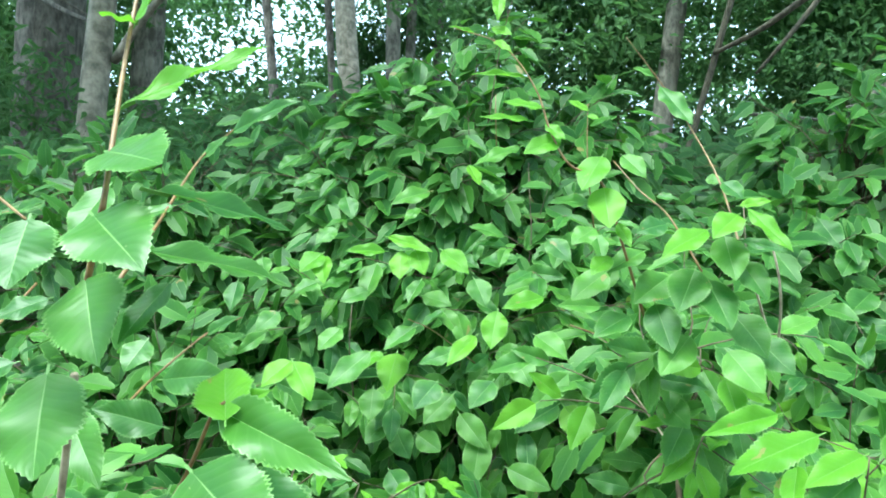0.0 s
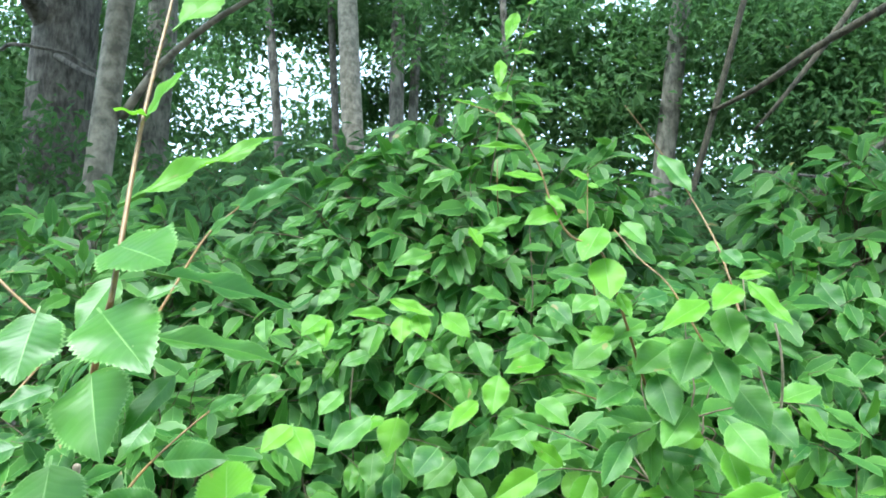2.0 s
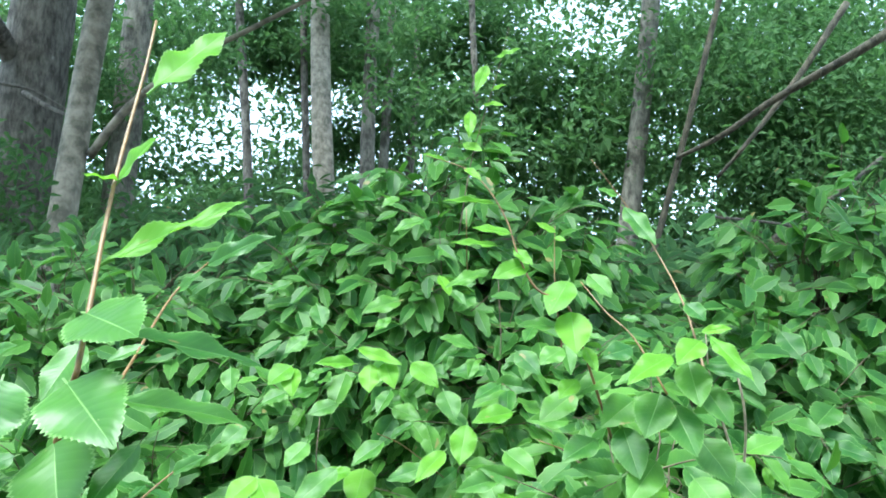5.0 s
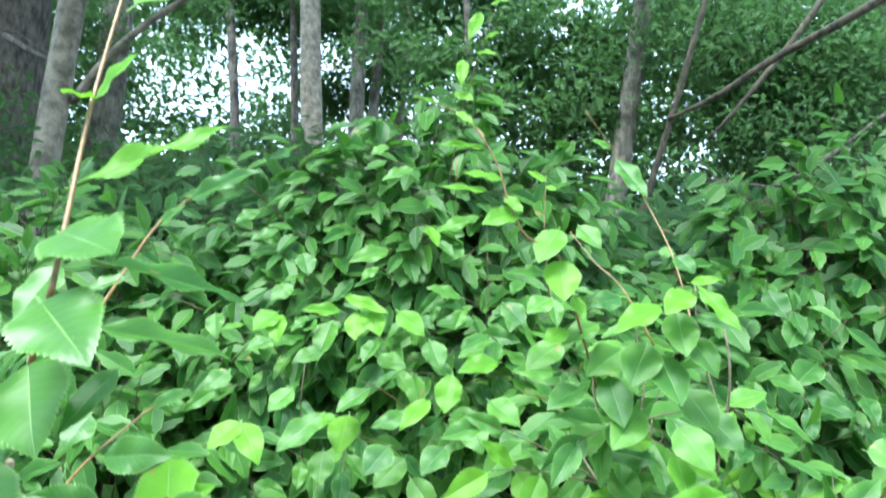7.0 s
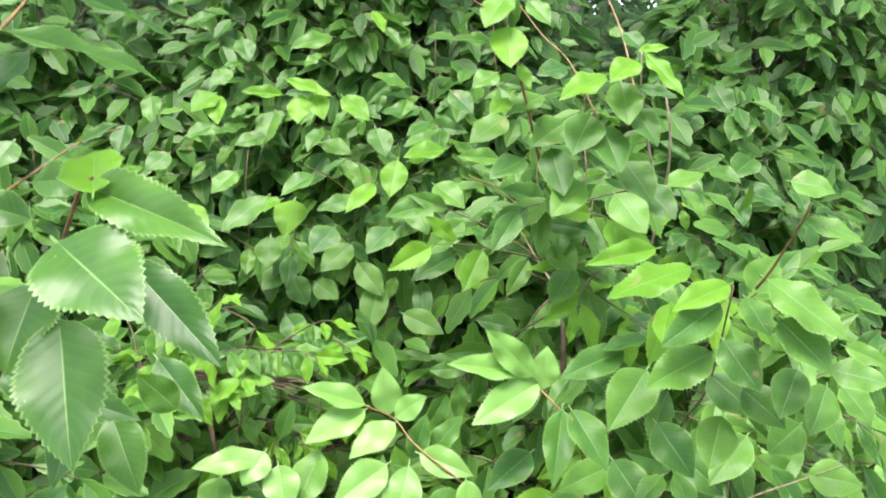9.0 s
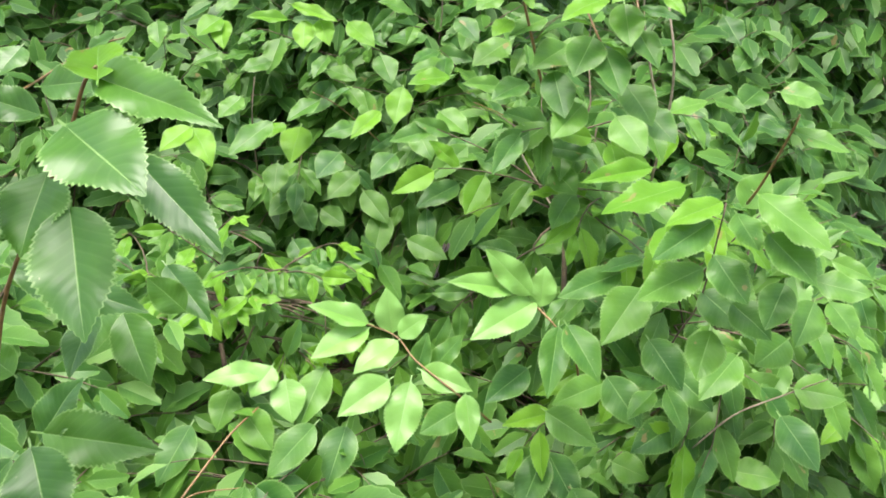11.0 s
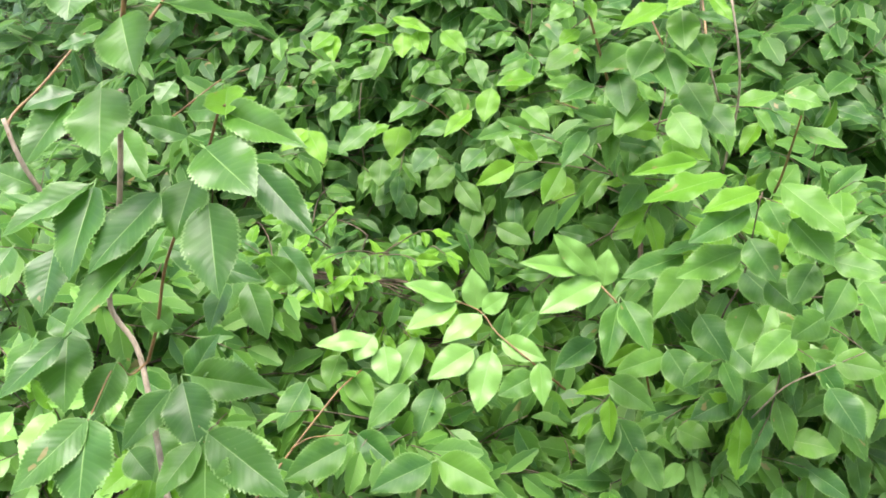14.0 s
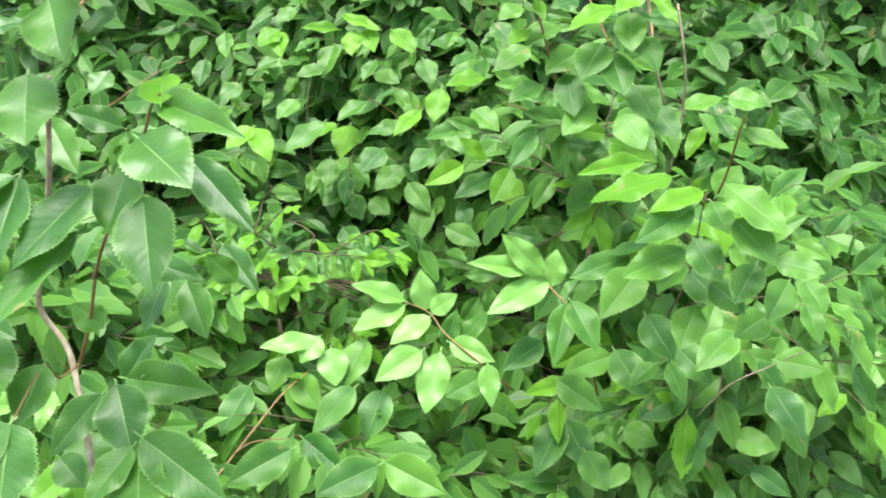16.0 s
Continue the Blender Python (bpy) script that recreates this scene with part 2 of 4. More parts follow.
FINE_MESHES = [leaf_mesh("leaf", LEAF, s) for s in FINE_SHAPES]
FINE_YOUNG = [leaf_mesh("leaf", LEAF_YOUNG, s) for s in FINE_SHAPES]
PALE_MESHES = [leaf_mesh("leaf", LEAF_PALE, s) for s in SHAPES]
DARK_MESHES = [leaf_mesh("leaf", LEAF_DARK, s) for s in SHAPES]
FINE_BROAD = [leaf_mesh("leaf", LEAF_BROAD, s) for s in FINE_SHAPES]
FINE_PALE = [leaf_mesh("leaf", LEAF_PALE, s) for s in FINE_SHAPES]
PLAIN_SHAPES = [leaf_shape(5, 1, curl, fold, 0.0, 0.0, phase, 1.05, False) for curl, fold, phase in ((0.1, 0.3, 0.3), (0.3, 0.45, 1.4), (0.2, 0.18, 2.2))]
TOOTHED_SHAPES = [leaf_shape(8, 1, curl, fold, 0.0, 0.10, phase, 1.08, False) for curl, fold, phase in ((0.1, 0.2, 0.3), (0.3, 0.32, 1.4), (0.2, 0.12, 2.2))]
TINY_SHAPES = [([(0, 0, 0), (side, -0.42, 0.08), (1, 0, -0.12), (side, 0.42, 0.06)], [(0, 1, 2), (0, 2, 3)], [(0.5, 0), (0.1, side), (0.5, 1), (0.9, side)]) for side in (0.36, 0.45)]


def leaf_matrix(base, way, up, length, width, twist=0.0):
    """A leaf that grows from base along way, its upper face as near to up as it can be, twisted about its rib by so many degrees."""
    x = Vector(way).normalized()
    z = Vector(up) - x * Vector(up).dot(x)
    z = z.normalized() if z.length > 1e-4 else x.orthogonal().normalized()
    z = Matrix.Rotation(radians(twist), 3, x) @ z
    y = z.cross(x)
    m = Matrix.Identity(4)
    for i in range(3):
        m[i][0], m[i][1], m[i][2], m[i][3] = x[i] * length, y[i] * width, z[i] * length, base[i]
    return m


def add_leaf(parent, m, age, rng, fine=False):
    """One leaf: age "mature", "young" or "pale", "dark" on the shaded shrubs, "broad" on the sapling."""
    meshes = {"mature": (LEAF_MESHES, FINE_MESHES), "young": (YOUNG_MESHES, FINE_YOUNG), "pale": (PALE_MESHES, FINE_PALE), "broad": (FINE_BROAD, FINE_BROAD), "dark": (DARK_MESHES, DARK_MESHES)}[age][fine]
    ob = new("leaf", rng.choice(meshes))
    ob.parent = parent
    ob.matrix_basis = m
    return ob


def foliage(name, parent, matrices, mat, shapes, rng):
    """Many leaves as one mesh."""
    verts, faces, uvs, n = [], [], [], 0
    arrays = [(np.array(v, dtype=float), np.array([f if len(f) == 4 else (*f, f[-1]) for f in fs]), np.array(u)) for v, fs, u in shapes]
    for m in matrices:
        v, f, u = arrays[rng.randrange(len(arrays))]
        m = np.array(m)
        verts.append(v @ m[:3, :3].T + m[:3, 3])
        faces.append(f + n)
        uvs.append(u)
        n += len(v)
    faces = [tuple(f) if f[2] != f[3] else tuple(f[:3]) for f in np.concatenate(faces).tolist()]
    ob = mesh_object(name, np.concatenate(verts).tolist(), faces, mat, parent, np.concatenate(uvs))
    return tagged(ob, kind="stuff")


def twig_leaves(root, way, out, reach, size, count, rng):
    """The line of an arching twig and its leaves in two ranks, laid in one drooping spray: poses of the leaves, the tip's last."""
    way, out = Vector(way).normalized(), Vector(out).normalized()
    line = [Vector(root)]
    step = reach / count
    leaves = []
    heading = way.copy()
    spray = (Vector((0, -0.75, 0.8)) + out * 0.3 + Vector((rng.gauss(0, 0.25), rng.gauss(0, 0.15), rng.gauss(0, 0.15)))).normalized()
    droop = rng.uniform(0.25, 0.75)
    for i in range(count):
        heading = (heading + Vector((rng.gauss(0, 0.10), rng.gauss(0, 0.10), -0.07 + rng.gauss(0, 0.04)))).normalized()
        line.append(line[-1] + heading * step)
        face = (spray + Vector((rng.gauss(0, 0.2), rng.gauss(0, 0.14), rng.gauss(0, 0.14)))).normalized()
        side = heading.cross(face).normalized() * (1 if i % 2 else -1)
        blade = heading * rng.uniform(0.35, 0.7) + side * rng.uniform(0.4, 0.75) + Vector((rng.gauss(0, 0.15), rng.gauss(-0.05, 0.12), -droop * rng.uniform(0.6, 1.5)))
        if i == count - 1:
            blade = heading + Vector((0, 0, -0.35 - 0.5 * droop))
        blade.y *= 0.6
        length = size * rng.uniform(0.7, 1.15) * (0.8 if i == count - 1 else 1.0)
        leaves.append(leaf_matrix(line[-1] + blade.normalized() * length * 0.12, blade, face, length, length * rng.uniform(0.40, 0.52), rng.gauss(0, 12)))
    return line, leaves


def lobe_twigs(center, radii, spacing, rng, depth=(0.72, 1.0), top=0.95):
    """Roots and outward ways of twigs over the open side and top of a rounded mass."""
    c, r = Vector(center), radii
    area = 2 * math.pi * (r[0] * r[2] + r[0] * r[1] + r[1] * r[2]) / 3 * 1.2
    found = []
    for _ in range(int(area / spacing ** 2)):
        while True:
            n = Vector((rng.gauss(0, 1), rng.gauss(0, 1), rng.gauss(0, 1))).normalized()
            if n.y < 0.35 and n.z > -0.75:
                break
        s = rng.uniform(*depth)
        p = Vector((c.x + n.x * r[0] * s, c.y + n.y * r[1] * s, c.z + n.z * r[2] * s))
        tier = 1.6 * noise.noise(Vector((p.x * 1.3, p.y * 1.3, 4.0)))  # sprays lie in uneven layers
        p.z += 0.65 * ((round(p.z / 0.15 + tier) - tier) * 0.15 - p.z)
        found.append((p, Vector((n.x / r[0], n.y / r[1], n.z / r[2])).normalized()))
    return found


def shrub(name, label, base, lobes, size, spacing, seed, singles=300, young=0.06, group="shrubs of the thicket", category="shrub", reach=2.6, mass=None, fresh_age="young", age="mature"):
    """A many-stemmed shrub: stems from its base, boughs to each lobe, arching twigs with two-ranked leaves."""
    rng = random.Random(seed)
    thing = tagged(new(name), label, category, group)
    thing.location = base
    b = Vector(base)
    leaves, twig_v, twig_f = [], [], []
    for center, radii in lobes:
        hub = Vector(center) + Vector((0, radii[1] * 0.35, -radii[2] * 0.2)) - b
        mid = hub * 0.5 + Vector((rng.uniform(-0.08, 0.08), rng.uniform(-0.05, 0.1), 0.1))
        branch("stem", thing, [(rng.uniform(-0.06, 0.06), rng.uniform(-0.06, 0.06), -0.05), mid, hub], 0.016, 0.006, DARK_STEM)
        for root, n in lobe_twigs(center, radii, spacing, rng):
            along = Vector((0, 0, 1)).cross(n).normalized() * rng.choice((-1, 1))
            way = n * rng.uniform(0.3, 0.8) + along * rng.uniform(0.4, 1.0) + Vector((0, 0, 0.2 + rng.gauss(0, 0.25)))
            count = rng.randint(5, 8)
            line, some = twig_leaves(root - b, way, n, size * reach * rng.uniform(0.7, 1.2), size, count, rng)
            bough = [hub.lerp(line[0], 0.35) + Vector((0, 0, -0.02)), hub.lerp(line[0], 0.75)] + line
            v, f = tube(bough, [0.003 - 0.0019 * i / (len(bough) - 1) for i in range(len(bough))], 4)
            twig_f += [tuple(k + len(twig_v) for k in g) for g in f]
            twig_v += v
            fresh = rng.random() < young
            leaves += [(m, fresh and i >= count - 3) for i, m in enumerate(some)]
    tagged(mesh_object("twigwork", twig_v, twig_f, DARK_STEM, thing), kind="stuff")
    leaves.sort(key=lambda e: (e[0].translation + b).y)
    for m, fresh in leaves[:singles]:
        add_leaf(thing, m, fresh_age if fresh else age, rng)
    rest = [m for m, _ in leaves[singles:]]
    if rest:
        foliage("foliage", thing, rest, mass or MASS, PLAIN_SHAPES if mass == FAR else TOOTHED_SHAPES, rng)
    return thing


# ---- ground ----
rng = random.Random(5)
gx, gy = 41, 61
verts, faces = [], []
for j in range(gy):
    for i in range(gx):
        x, y = (i / (gx - 1) - 0.5), j / (gy - 1)
        x, y = math.copysign(abs(x * 2) ** 2.2, x) * 120, -40 + 240 * y ** 1.0
        verts.append((x, y, 0.12 * noise.noise(Vector((x * 0.4, y * 0.4, 0))) + (max(0, y - 4) * 0.05 if y < 60 else 2.8)))
for j in range(gy - 1):
    for i in range(gx - 1):
        a = j * gx + i
        faces.append((a, a + 1, a + gx + 1, a + gx))
tagged(mesh_object("ground", verts, faces, LITTER), "dark forest soil under brown leaf litter", "ground", kind="structure")


def ground_at(x, y):
    return 0.12 * noise.noise(Vector((x * 0.4, y * 0.4, 0))) + max(0, y - 4) * 0.05 - 0.05


# ---- the sapling and the foremost sprays, leaf by leaf ----
def set_leaves(thing, age, rows):
    """Leaves of a thing: where the blade begins, its bearing (from straight ahead, clockwise), its rise in degrees, its length and width."""
    for x, y, z, bearing, rise, length, width in rows:
        b, r = radians(bearing), radians(rise)
        way = Vector((math.sin(b) * math.cos(r), math.cos(b) * math.cos(r), math.sin(r)))
        add_leaf(thing, leaf_matrix((x, y, z), way, (-0.1, -1.0, 0.75), length, width * 0.95, hero_rng.gauss(0, 6)), age, hero_rng, True)


hero_rng = random.Random(3)
sapling = tagged(new("sapling"), "young upright sapling with large toothed leaves on reddish shoots", "sapling")
bright_shrub = tagged(new("shrub"), "shrub with long arching shoots of bright young leaves", "shrub", "shrubs of the thicket")
near_shrub = tagged(new("shrub"), "shrub with glossy toothed leaves on a dark forked stem", "shrub", "shrubs of the thicket")
low_shrub = tagged(new("shrub"), "low shrub with pale fresh leaves at its shoot tips", "shrub", "shrubs of the thicket")
tall_shrub = tagged(new("shrub"), "tall shrub with fresh light green leaves among dark stems", "shrub", "shrubs of the thicket")
branch("stem", tall_shrub, [(0.295, 2.586, 2.132), (0.287, 2.5, 1.981), (0.285, 2.489, 1.847), (0.255, 2.544, 1.608)], 0.0014, 0.0025, DARK_STEM)
branch("stem", tall_shrub, [(0.087, 2.599, 2.363), (0.094, 2.582, 2.114), (0.072, 2.569, 1.876)], 0.0012, 0.0024, DARK_STEM)
branch("stem", tall_shrub, [(-0.275, 2.218, 1.644), (-0.278, 2.177, 1.526), (-0.278, 2.263, 1.377)], 0.0014, 0.0025, DARK_STEM)
branch("twig", tall_shrub, [(-0.106, 2.132, 1.6), (-0.032, 2.187, 1.562), (0.083, 2.29, 1.466)], 0.0012, 0.002, TWIG)
branch("twig", tall_shrub, [(0.334, 2.051, 1.577), (0.435, 2.108, 1.543), (0.542, 2.233, 1.512)], 0.0012, 0.002, TWIG)
branch("twig", tall_shrub, [(0.167, 2.298, 2.289), (0.166, 2.305, 2.208), (0.176, 2.441, 2.106)], 0.0014, 0.002, TWIG)
branch("stem", tall_shrub, [(0.337, 2.400, 2.976), (0.292, 2.400, 2.806), (0.239, 2.400, 2.640), (0.193, 2.400, 2.478), (0.150, 2.450, 2.240)], 0.0008, 0.0022, DARK_STEM)
branch("stem", sapling, [(-0.378, 0.831, 0.909), (-0.442, 0.922, 1.073), (-0.469, 0.947, 1.144), (-0.503, 0.938, 1.215), (-0.452, 0.874, 1.33), (-0.402, 0.799, 1.416), (-0.346, 0.709, 1.555)], 0.0053, 0.0037, STEM)
branch("shoot", sapling, [(-0.324, 0.678, 1.625), (-0.3, 0.654, 1.694), (-0.298, 0.659, 1.723), (-0.324, 0.765, 1.908), (-0.335, 0.857, 2.083), (-0.345, 0.912, 2.183)], 0.0034, 0.0017, TWIG)
branch("shoot", sapling, [(-0.445, 0.938, 1.117), (-0.404, 0.896, 1.197), (-0.354, 0.832, 1.31), (-0.243, 0.71, 1.459), (-0.204, 0.662, 1.52), (-0.19, 0.652, 1.533)], 0.0031, 0.0014, TWIG)
branch("twig", sapling, [(-0.445, 0.938, 1.117), (-0.444, 0.869, 1.116), (-0.436, 0.812, 1.153), (-0.369, 0.604, 1.148)], 0.0019, 0.001, TWIG)
branch("stem", sapling, [(-0.465, 0.806, 1.332), (-0.51, 0.771, 1.431), (-0.52, 0.752, 1.475), (-0.532, 0.748, 1.521)], 0.0037, 0.0031, STEM)
branch("twig", sapling, [(-0.52, 0.752, 1.475), (-0.528, 0.753, 1.517), (-0.514, 0.819, 1.57), (-0.496, 0.916, 1.652)], 0.0025, 0.0015, TWIG)
branch("shoot", sapling, [(-0.336, 0.774, 1.644), (-0.347, 0.902, 1.716), (-0.349, 1.066, 1.833), (-0.318, 1.128, 1.892)], 0.0025, 0.0011, TWIG)
branch("twig", sapling, [(-0.347, 0.794, 1.501), (-0.366, 0.942, 1.531), (-0.323, 1.03, 1.587), (-0.288, 1.071, 1.607)], 0.0019, 0.0009, TWIG)
branch("twig", sapling, [(-0.444, 0.706, 1.743), (-0.411, 0.691, 1.719), (-0.373, 0.668, 1.695)], 0.0019, 0.0012, TWIG)
branch("shoot", low_shrub, [(-0.399, 1.267, 0.676), (-0.34, 1.393, 0.745), (-0.29, 1.481, 0.801), (-0.242, 1.533, 0.855), (-0.195, 1.598, 0.886)], 0.0031, 0.0019, TWIG)
branch("twig", low_shrub, [(-0.334, 1.397, 0.757), (-0.291, 1.417, 0.777), (-0.207, 1.407, 0.79)], 0.0019, 0.0011, TWIG)
branch("shoot", low_shrub, [(0.349, 1.484, 1.169), (0.386, 1.474, 1.14), (0.428, 1.439, 1.097), (0.49, 1.511, 1.011), (0.552, 1.647, 0.806)], 0.0015, 0.0031, TWIG)
branch("shoot", low_shrub, [(0.035, 1.713, 1.046), (0.111, 1.702, 1.015), (0.155, 1.652, 0.97), (0.239, 1.584, 0.916), (0.333, 1.653, 0.818)], 0.0015, 0.0031, TWIG)
branch("shoot", low_shrub, [(0.853, 1.183, 1.065), (0.83, 1.267, 1.009), (0.786, 1.377, 0.927), (0.764, 1.506, 0.803)], 0.0012, 0.002, STEM)
branch("stem", near_shrub, [(0.646, 1.189, 1.376), (0.637, 1.188, 1.333), (0.636, 1.244, 1.196), (0.623, 1.305, 1.115), (0.644, 1.439, 1.005), (0.716, 1.717, 0.814)], 0.0012, 0.0026, DARK_STEM)
branch("shoot", near_shrub, [(0.63, 1.089, 1.384), (0.62, 1.032, 1.418), (0.595, 0.92, 1.493), (0.592, 0.9, 1.514)], 0.0025, 0.0012, TWIG)
branch("stem", near_shrub, [(0.443, 2.015, 1.473), (0.503, 2.014, 1.373), (0.545, 2.004, 1.306), (0.599, 1.972, 1.214)], 0.0025, 0.0031, STEM)
branch("stem", near_shrub, [(0.733, 1.714, 1.805), (0.765, 1.736, 1.67), (0.797, 1.83, 1.546), (0.792, 1.909, 1.376)], 0.0025, 0.0037, STEM)
branch("shoot", bright_shrub, [(0.028, 1.55, 2.211), (0.113, 1.546, 2.18), (0.158, 1.537, 2.135), (0.199, 1.532, 2.06), (0.221, 1.524, 1.979), (0.257, 1.52, 1.907), (0.325, 1.534, 1.87), (0.369, 1.557, 1.738), (0.428, 1.644, 1.596)], 0.0009, 0.0034, TWIG)
branch("shoot", bright_shrub, [(0.506, 2.009, 2.358), (0.593, 1.995, 2.22), (0.647, 1.952, 2.094), (0.673, 1.821, 1.914), (0.668, 1.675, 1.69)], 0.0009, 0.0031, TWIG)
branch("shoot", bright_shrub, [(0.405, 1.772, 1.965), (0.448, 1.708, 1.881), (0.493, 1.651, 1.815), (0.545, 1.607, 1.689)], 0.0012, 0.0025, TWIG)
branch("twig", bright_shrub, [(0.344, 1.749, 2.098), (0.335, 1.733, 1.951), (0.355, 1.786, 1.804)], 0.0009, 0.0019, TWIG)
branch("shoot", bright_shrub, [(0.597, 1.497, 1.81), (0.619, 1.545, 1.71), (0.687, 1.629, 1.557)], 0.0012, 0.0031, STEM)
set_leaves(sapling, "broad", [
    (-0.365, 0.696, 1.555, 160, -55, 0.101, 0.086),
    (-0.192, 0.656, 1.524, 125, -16, 0.153, 0.046),
    (-0.203, 0.614, 1.481, 128, -28, 0.109, 0.078),
    (-0.197, 0.775, 1.451, 124, -37, 0.147, 0.054),
    (-0.269, 0.737, 1.437, -171, -56, 0.09, 0.073),
    (-0.238, 0.705, 1.405, 155, -54, 0.135, 0.078),
    (-0.398, 0.702, 1.432, -125, -30, 0.12, 0.052),
    (-0.389, 0.7, 1.428, -179, -56, 0.131, 0.078),
    (-0.302, 0.697, 1.419, -137, -44, 0.13, 0.063),
    (-0.319, 0.691, 1.362, -139, -44, 0.157, 0.052),
    (-0.473, 0.739, 1.339, 172, -55, 0.098, 0.061),
    (-0.48, 0.764, 1.211, 159, -53, 0.115, 0.078),
])
set_leaves(sapling, "broad", [
    (-0.467, 0.731, 1.216, -133, -38, 0.111, 0.047),
    (-0.42, 0.781, 1.163, -162, -53, 0.088, 0.063),
    (-0.369, 0.603, 1.146, 167, -53, 0.106, 0.084),
    (-0.373, 0.604, 1.147, -134, -37, 0.111, 0.055),
    (-0.397, 1.004, 1.07, 106, -3, 0.175, 0.075),
    (-0.41, 1.019, 1.055, 89, 55, 0.107, 0.069),
    (-0.369, 0.894, 1.093, 144, -48, 0.122, 0.084),
    (-0.393, 0.89, 1.081, -138, -43, 0.112, 0.058),
    (-0.455, 0.962, 0.986, 151, -50, 0.098, 0.083),
    (-0.284, 0.778, 1.056, 116, -23, 0.16, 0.078),
    (-0.289, 0.773, 1.042, 164, -53, 0.114, 0.086),
    (-0.302, 0.774, 1.044, -139, -43, 0.093, 0.053),
])
set_leaves(sapling, "broad", [
    (-0.486, 0.85, 1.559, -118, -20, 0.073, 0.05),
    (-0.493, 0.845, 1.546, -152, -51, 0.124, 0.06),
    (-0.512, 0.77, 1.427, -102, 24, 0.062, 0.053),
    (-0.296, 0.792, 1.495, -102, 17, 0.07, 0.041),
    (-0.393, 0.935, 1.311, 110, -13, 0.193, 0.058),
    (-0.279, 0.979, 1.24, 140, -48, 0.106, 0.058),
    (-0.318, 0.981, 1.245, -163, -55, 0.093, 0.053),
    (-0.217, 1.044, 1.232, -92, 44, 0.067, 0.049),
    (-0.609, 0.889, 1.17, -169, -53, 0.095, 0.067),
    (-0.465, 0.89, 0.977, 121, -31, 0.067, 0.057),
    (-0.584, 0.9, 1.205, 112, -18, 0.092, 0.05),
    (-0.384, 0.893, 1.189, -94, 42, 0.057, 0.048),
])
set_leaves(sapling, "broad", [
    (-0.578, 0.807, 1.332, -155, -50, 0.076, 0.061),
    (-0.429, 0.865, 1.504, 130, -43, 0.109, 0.05),
    (-0.259, 1.129, 1.279, 127, -39, 0.119, 0.052),
    (-0.322, 1.055, 1.261, -172, -56, 0.097, 0.056),
    (-0.303, 0.675, 1.757, 136, -15, 0.116, 0.072),
    (-0.331, 0.881, 1.755, 30, -7, 0.227, 0.044),
    (-0.319, 0.821, 1.679, 54, -13, 0.156, 0.036),
    (-0.292, 0.625, 1.69, 132, -30, 0.102, 0.072),
    (-0.371, 0.668, 1.694, 169, -55, 0.077, 0.066),
    (-0.319, 0.669, 1.639, 144, -50, 0.094, 0.076),
    (-0.325, 0.722, 1.732, -158, -53, 0.07, 0.039),
    (-0.252, 0.688, 1.636, -145, -47, 0.072, 0.031),
])
set_leaves(sapling, "broad", [
    (-0.344, 0.948, 1.748, -120, -26, 0.048, 0.026),
    (-0.318, 1.127, 1.889, 100, 20, 0.116, 0.035),
    (-0.352, 1.081, 1.836, 95, 40, 0.054, 0.019),
    (-0.387, 0.734, 1.626, -122, -23, 0.05, 0.032),
    (-0.378, 0.958, 1.579, -151, -49, 0.049, 0.042),
    (-0.349, 0.942, 1.532, 105, 2, 0.091, 0.047),
    (-0.323, 1.029, 1.586, 99, 25, 0.053, 0.023),
    (-0.499, 0.876, 1.736, 102, 13, 0.039, 0.018),
])
set_leaves(sapling, "young", [
    (-0.193, 0.663, 1.523, 98, 24, 0.046, 0.022),
    (-0.31, 0.833, 2.055, 33, 48, 0.158, 0.049),
    (-0.318, 0.764, 1.914, 114, 39, 0.066, 0.039),
    (-0.321, 0.764, 1.914, -164, -10, 0.054, 0.02),
    (-0.312, 0.731, 1.818, 59, 30, 0.167, 0.031),
    (-0.184, 0.634, 1.521, -16, 23, 0.093, 0.053),
])
set_leaves(near_shrub, "young", [
    (0.543, 1.277, 1.431, -107, -10, 0.147, 0.046),
    (0.587, 1.233, 1.402, -114, -13, 0.189, 0.062),
    (0.635, 1.189, 1.377, -111, -17, 0.127, 0.051),
])
set_leaves(near_shrub, "mature", [
    (0.64, 1.12, 1.377, 93, 54, 0.066, 0.056),
    (0.634, 1.059, 1.398, 130, -36, 0.129, 0.07),
    (0.707, 1.016, 1.274, 115, -11, 0.079, 0.052),
    (0.571, 0.91, 1.542, 112, -16, 0.053, 0.045),
    (0.599, 0.92, 1.493, 120, -22, 0.071, 0.032),
])
set_leaves(near_shrub, "mature", [
    (0.616, 1.178, 1.345, -114, -23, 0.144, 0.061),
    (0.629, 1.116, 1.364, 151, -51, 0.068, 0.058),
    (0.653, 1.059, 1.338, 139, -43, 0.103, 0.07),
    (0.76, 1.058, 1.298, 122, -24, 0.063, 0.033),
    (0.607, 1.185, 1.264, -112, -17, 0.146, 0.069),
    (0.617, 1.159, 1.289, 146, -48, 0.095, 0.067),
    (0.636, 1.236, 1.213, 133, -40, 0.093, 0.079),
    (0.599, 1.571, 1.188, -110, -15, 0.168, 0.07),
    (0.57, 1.367, 1.191, -126, -38, 0.149, 0.09),
    (0.684, 1.088, 1.284, 100, 31, 0.121, 0.042),
    (0.646, 1.213, 1.146, -138, -47, 0.098, 0.07),
    (0.657, 1.165, 1.207, 133, -39, 0.085, 0.068),
])
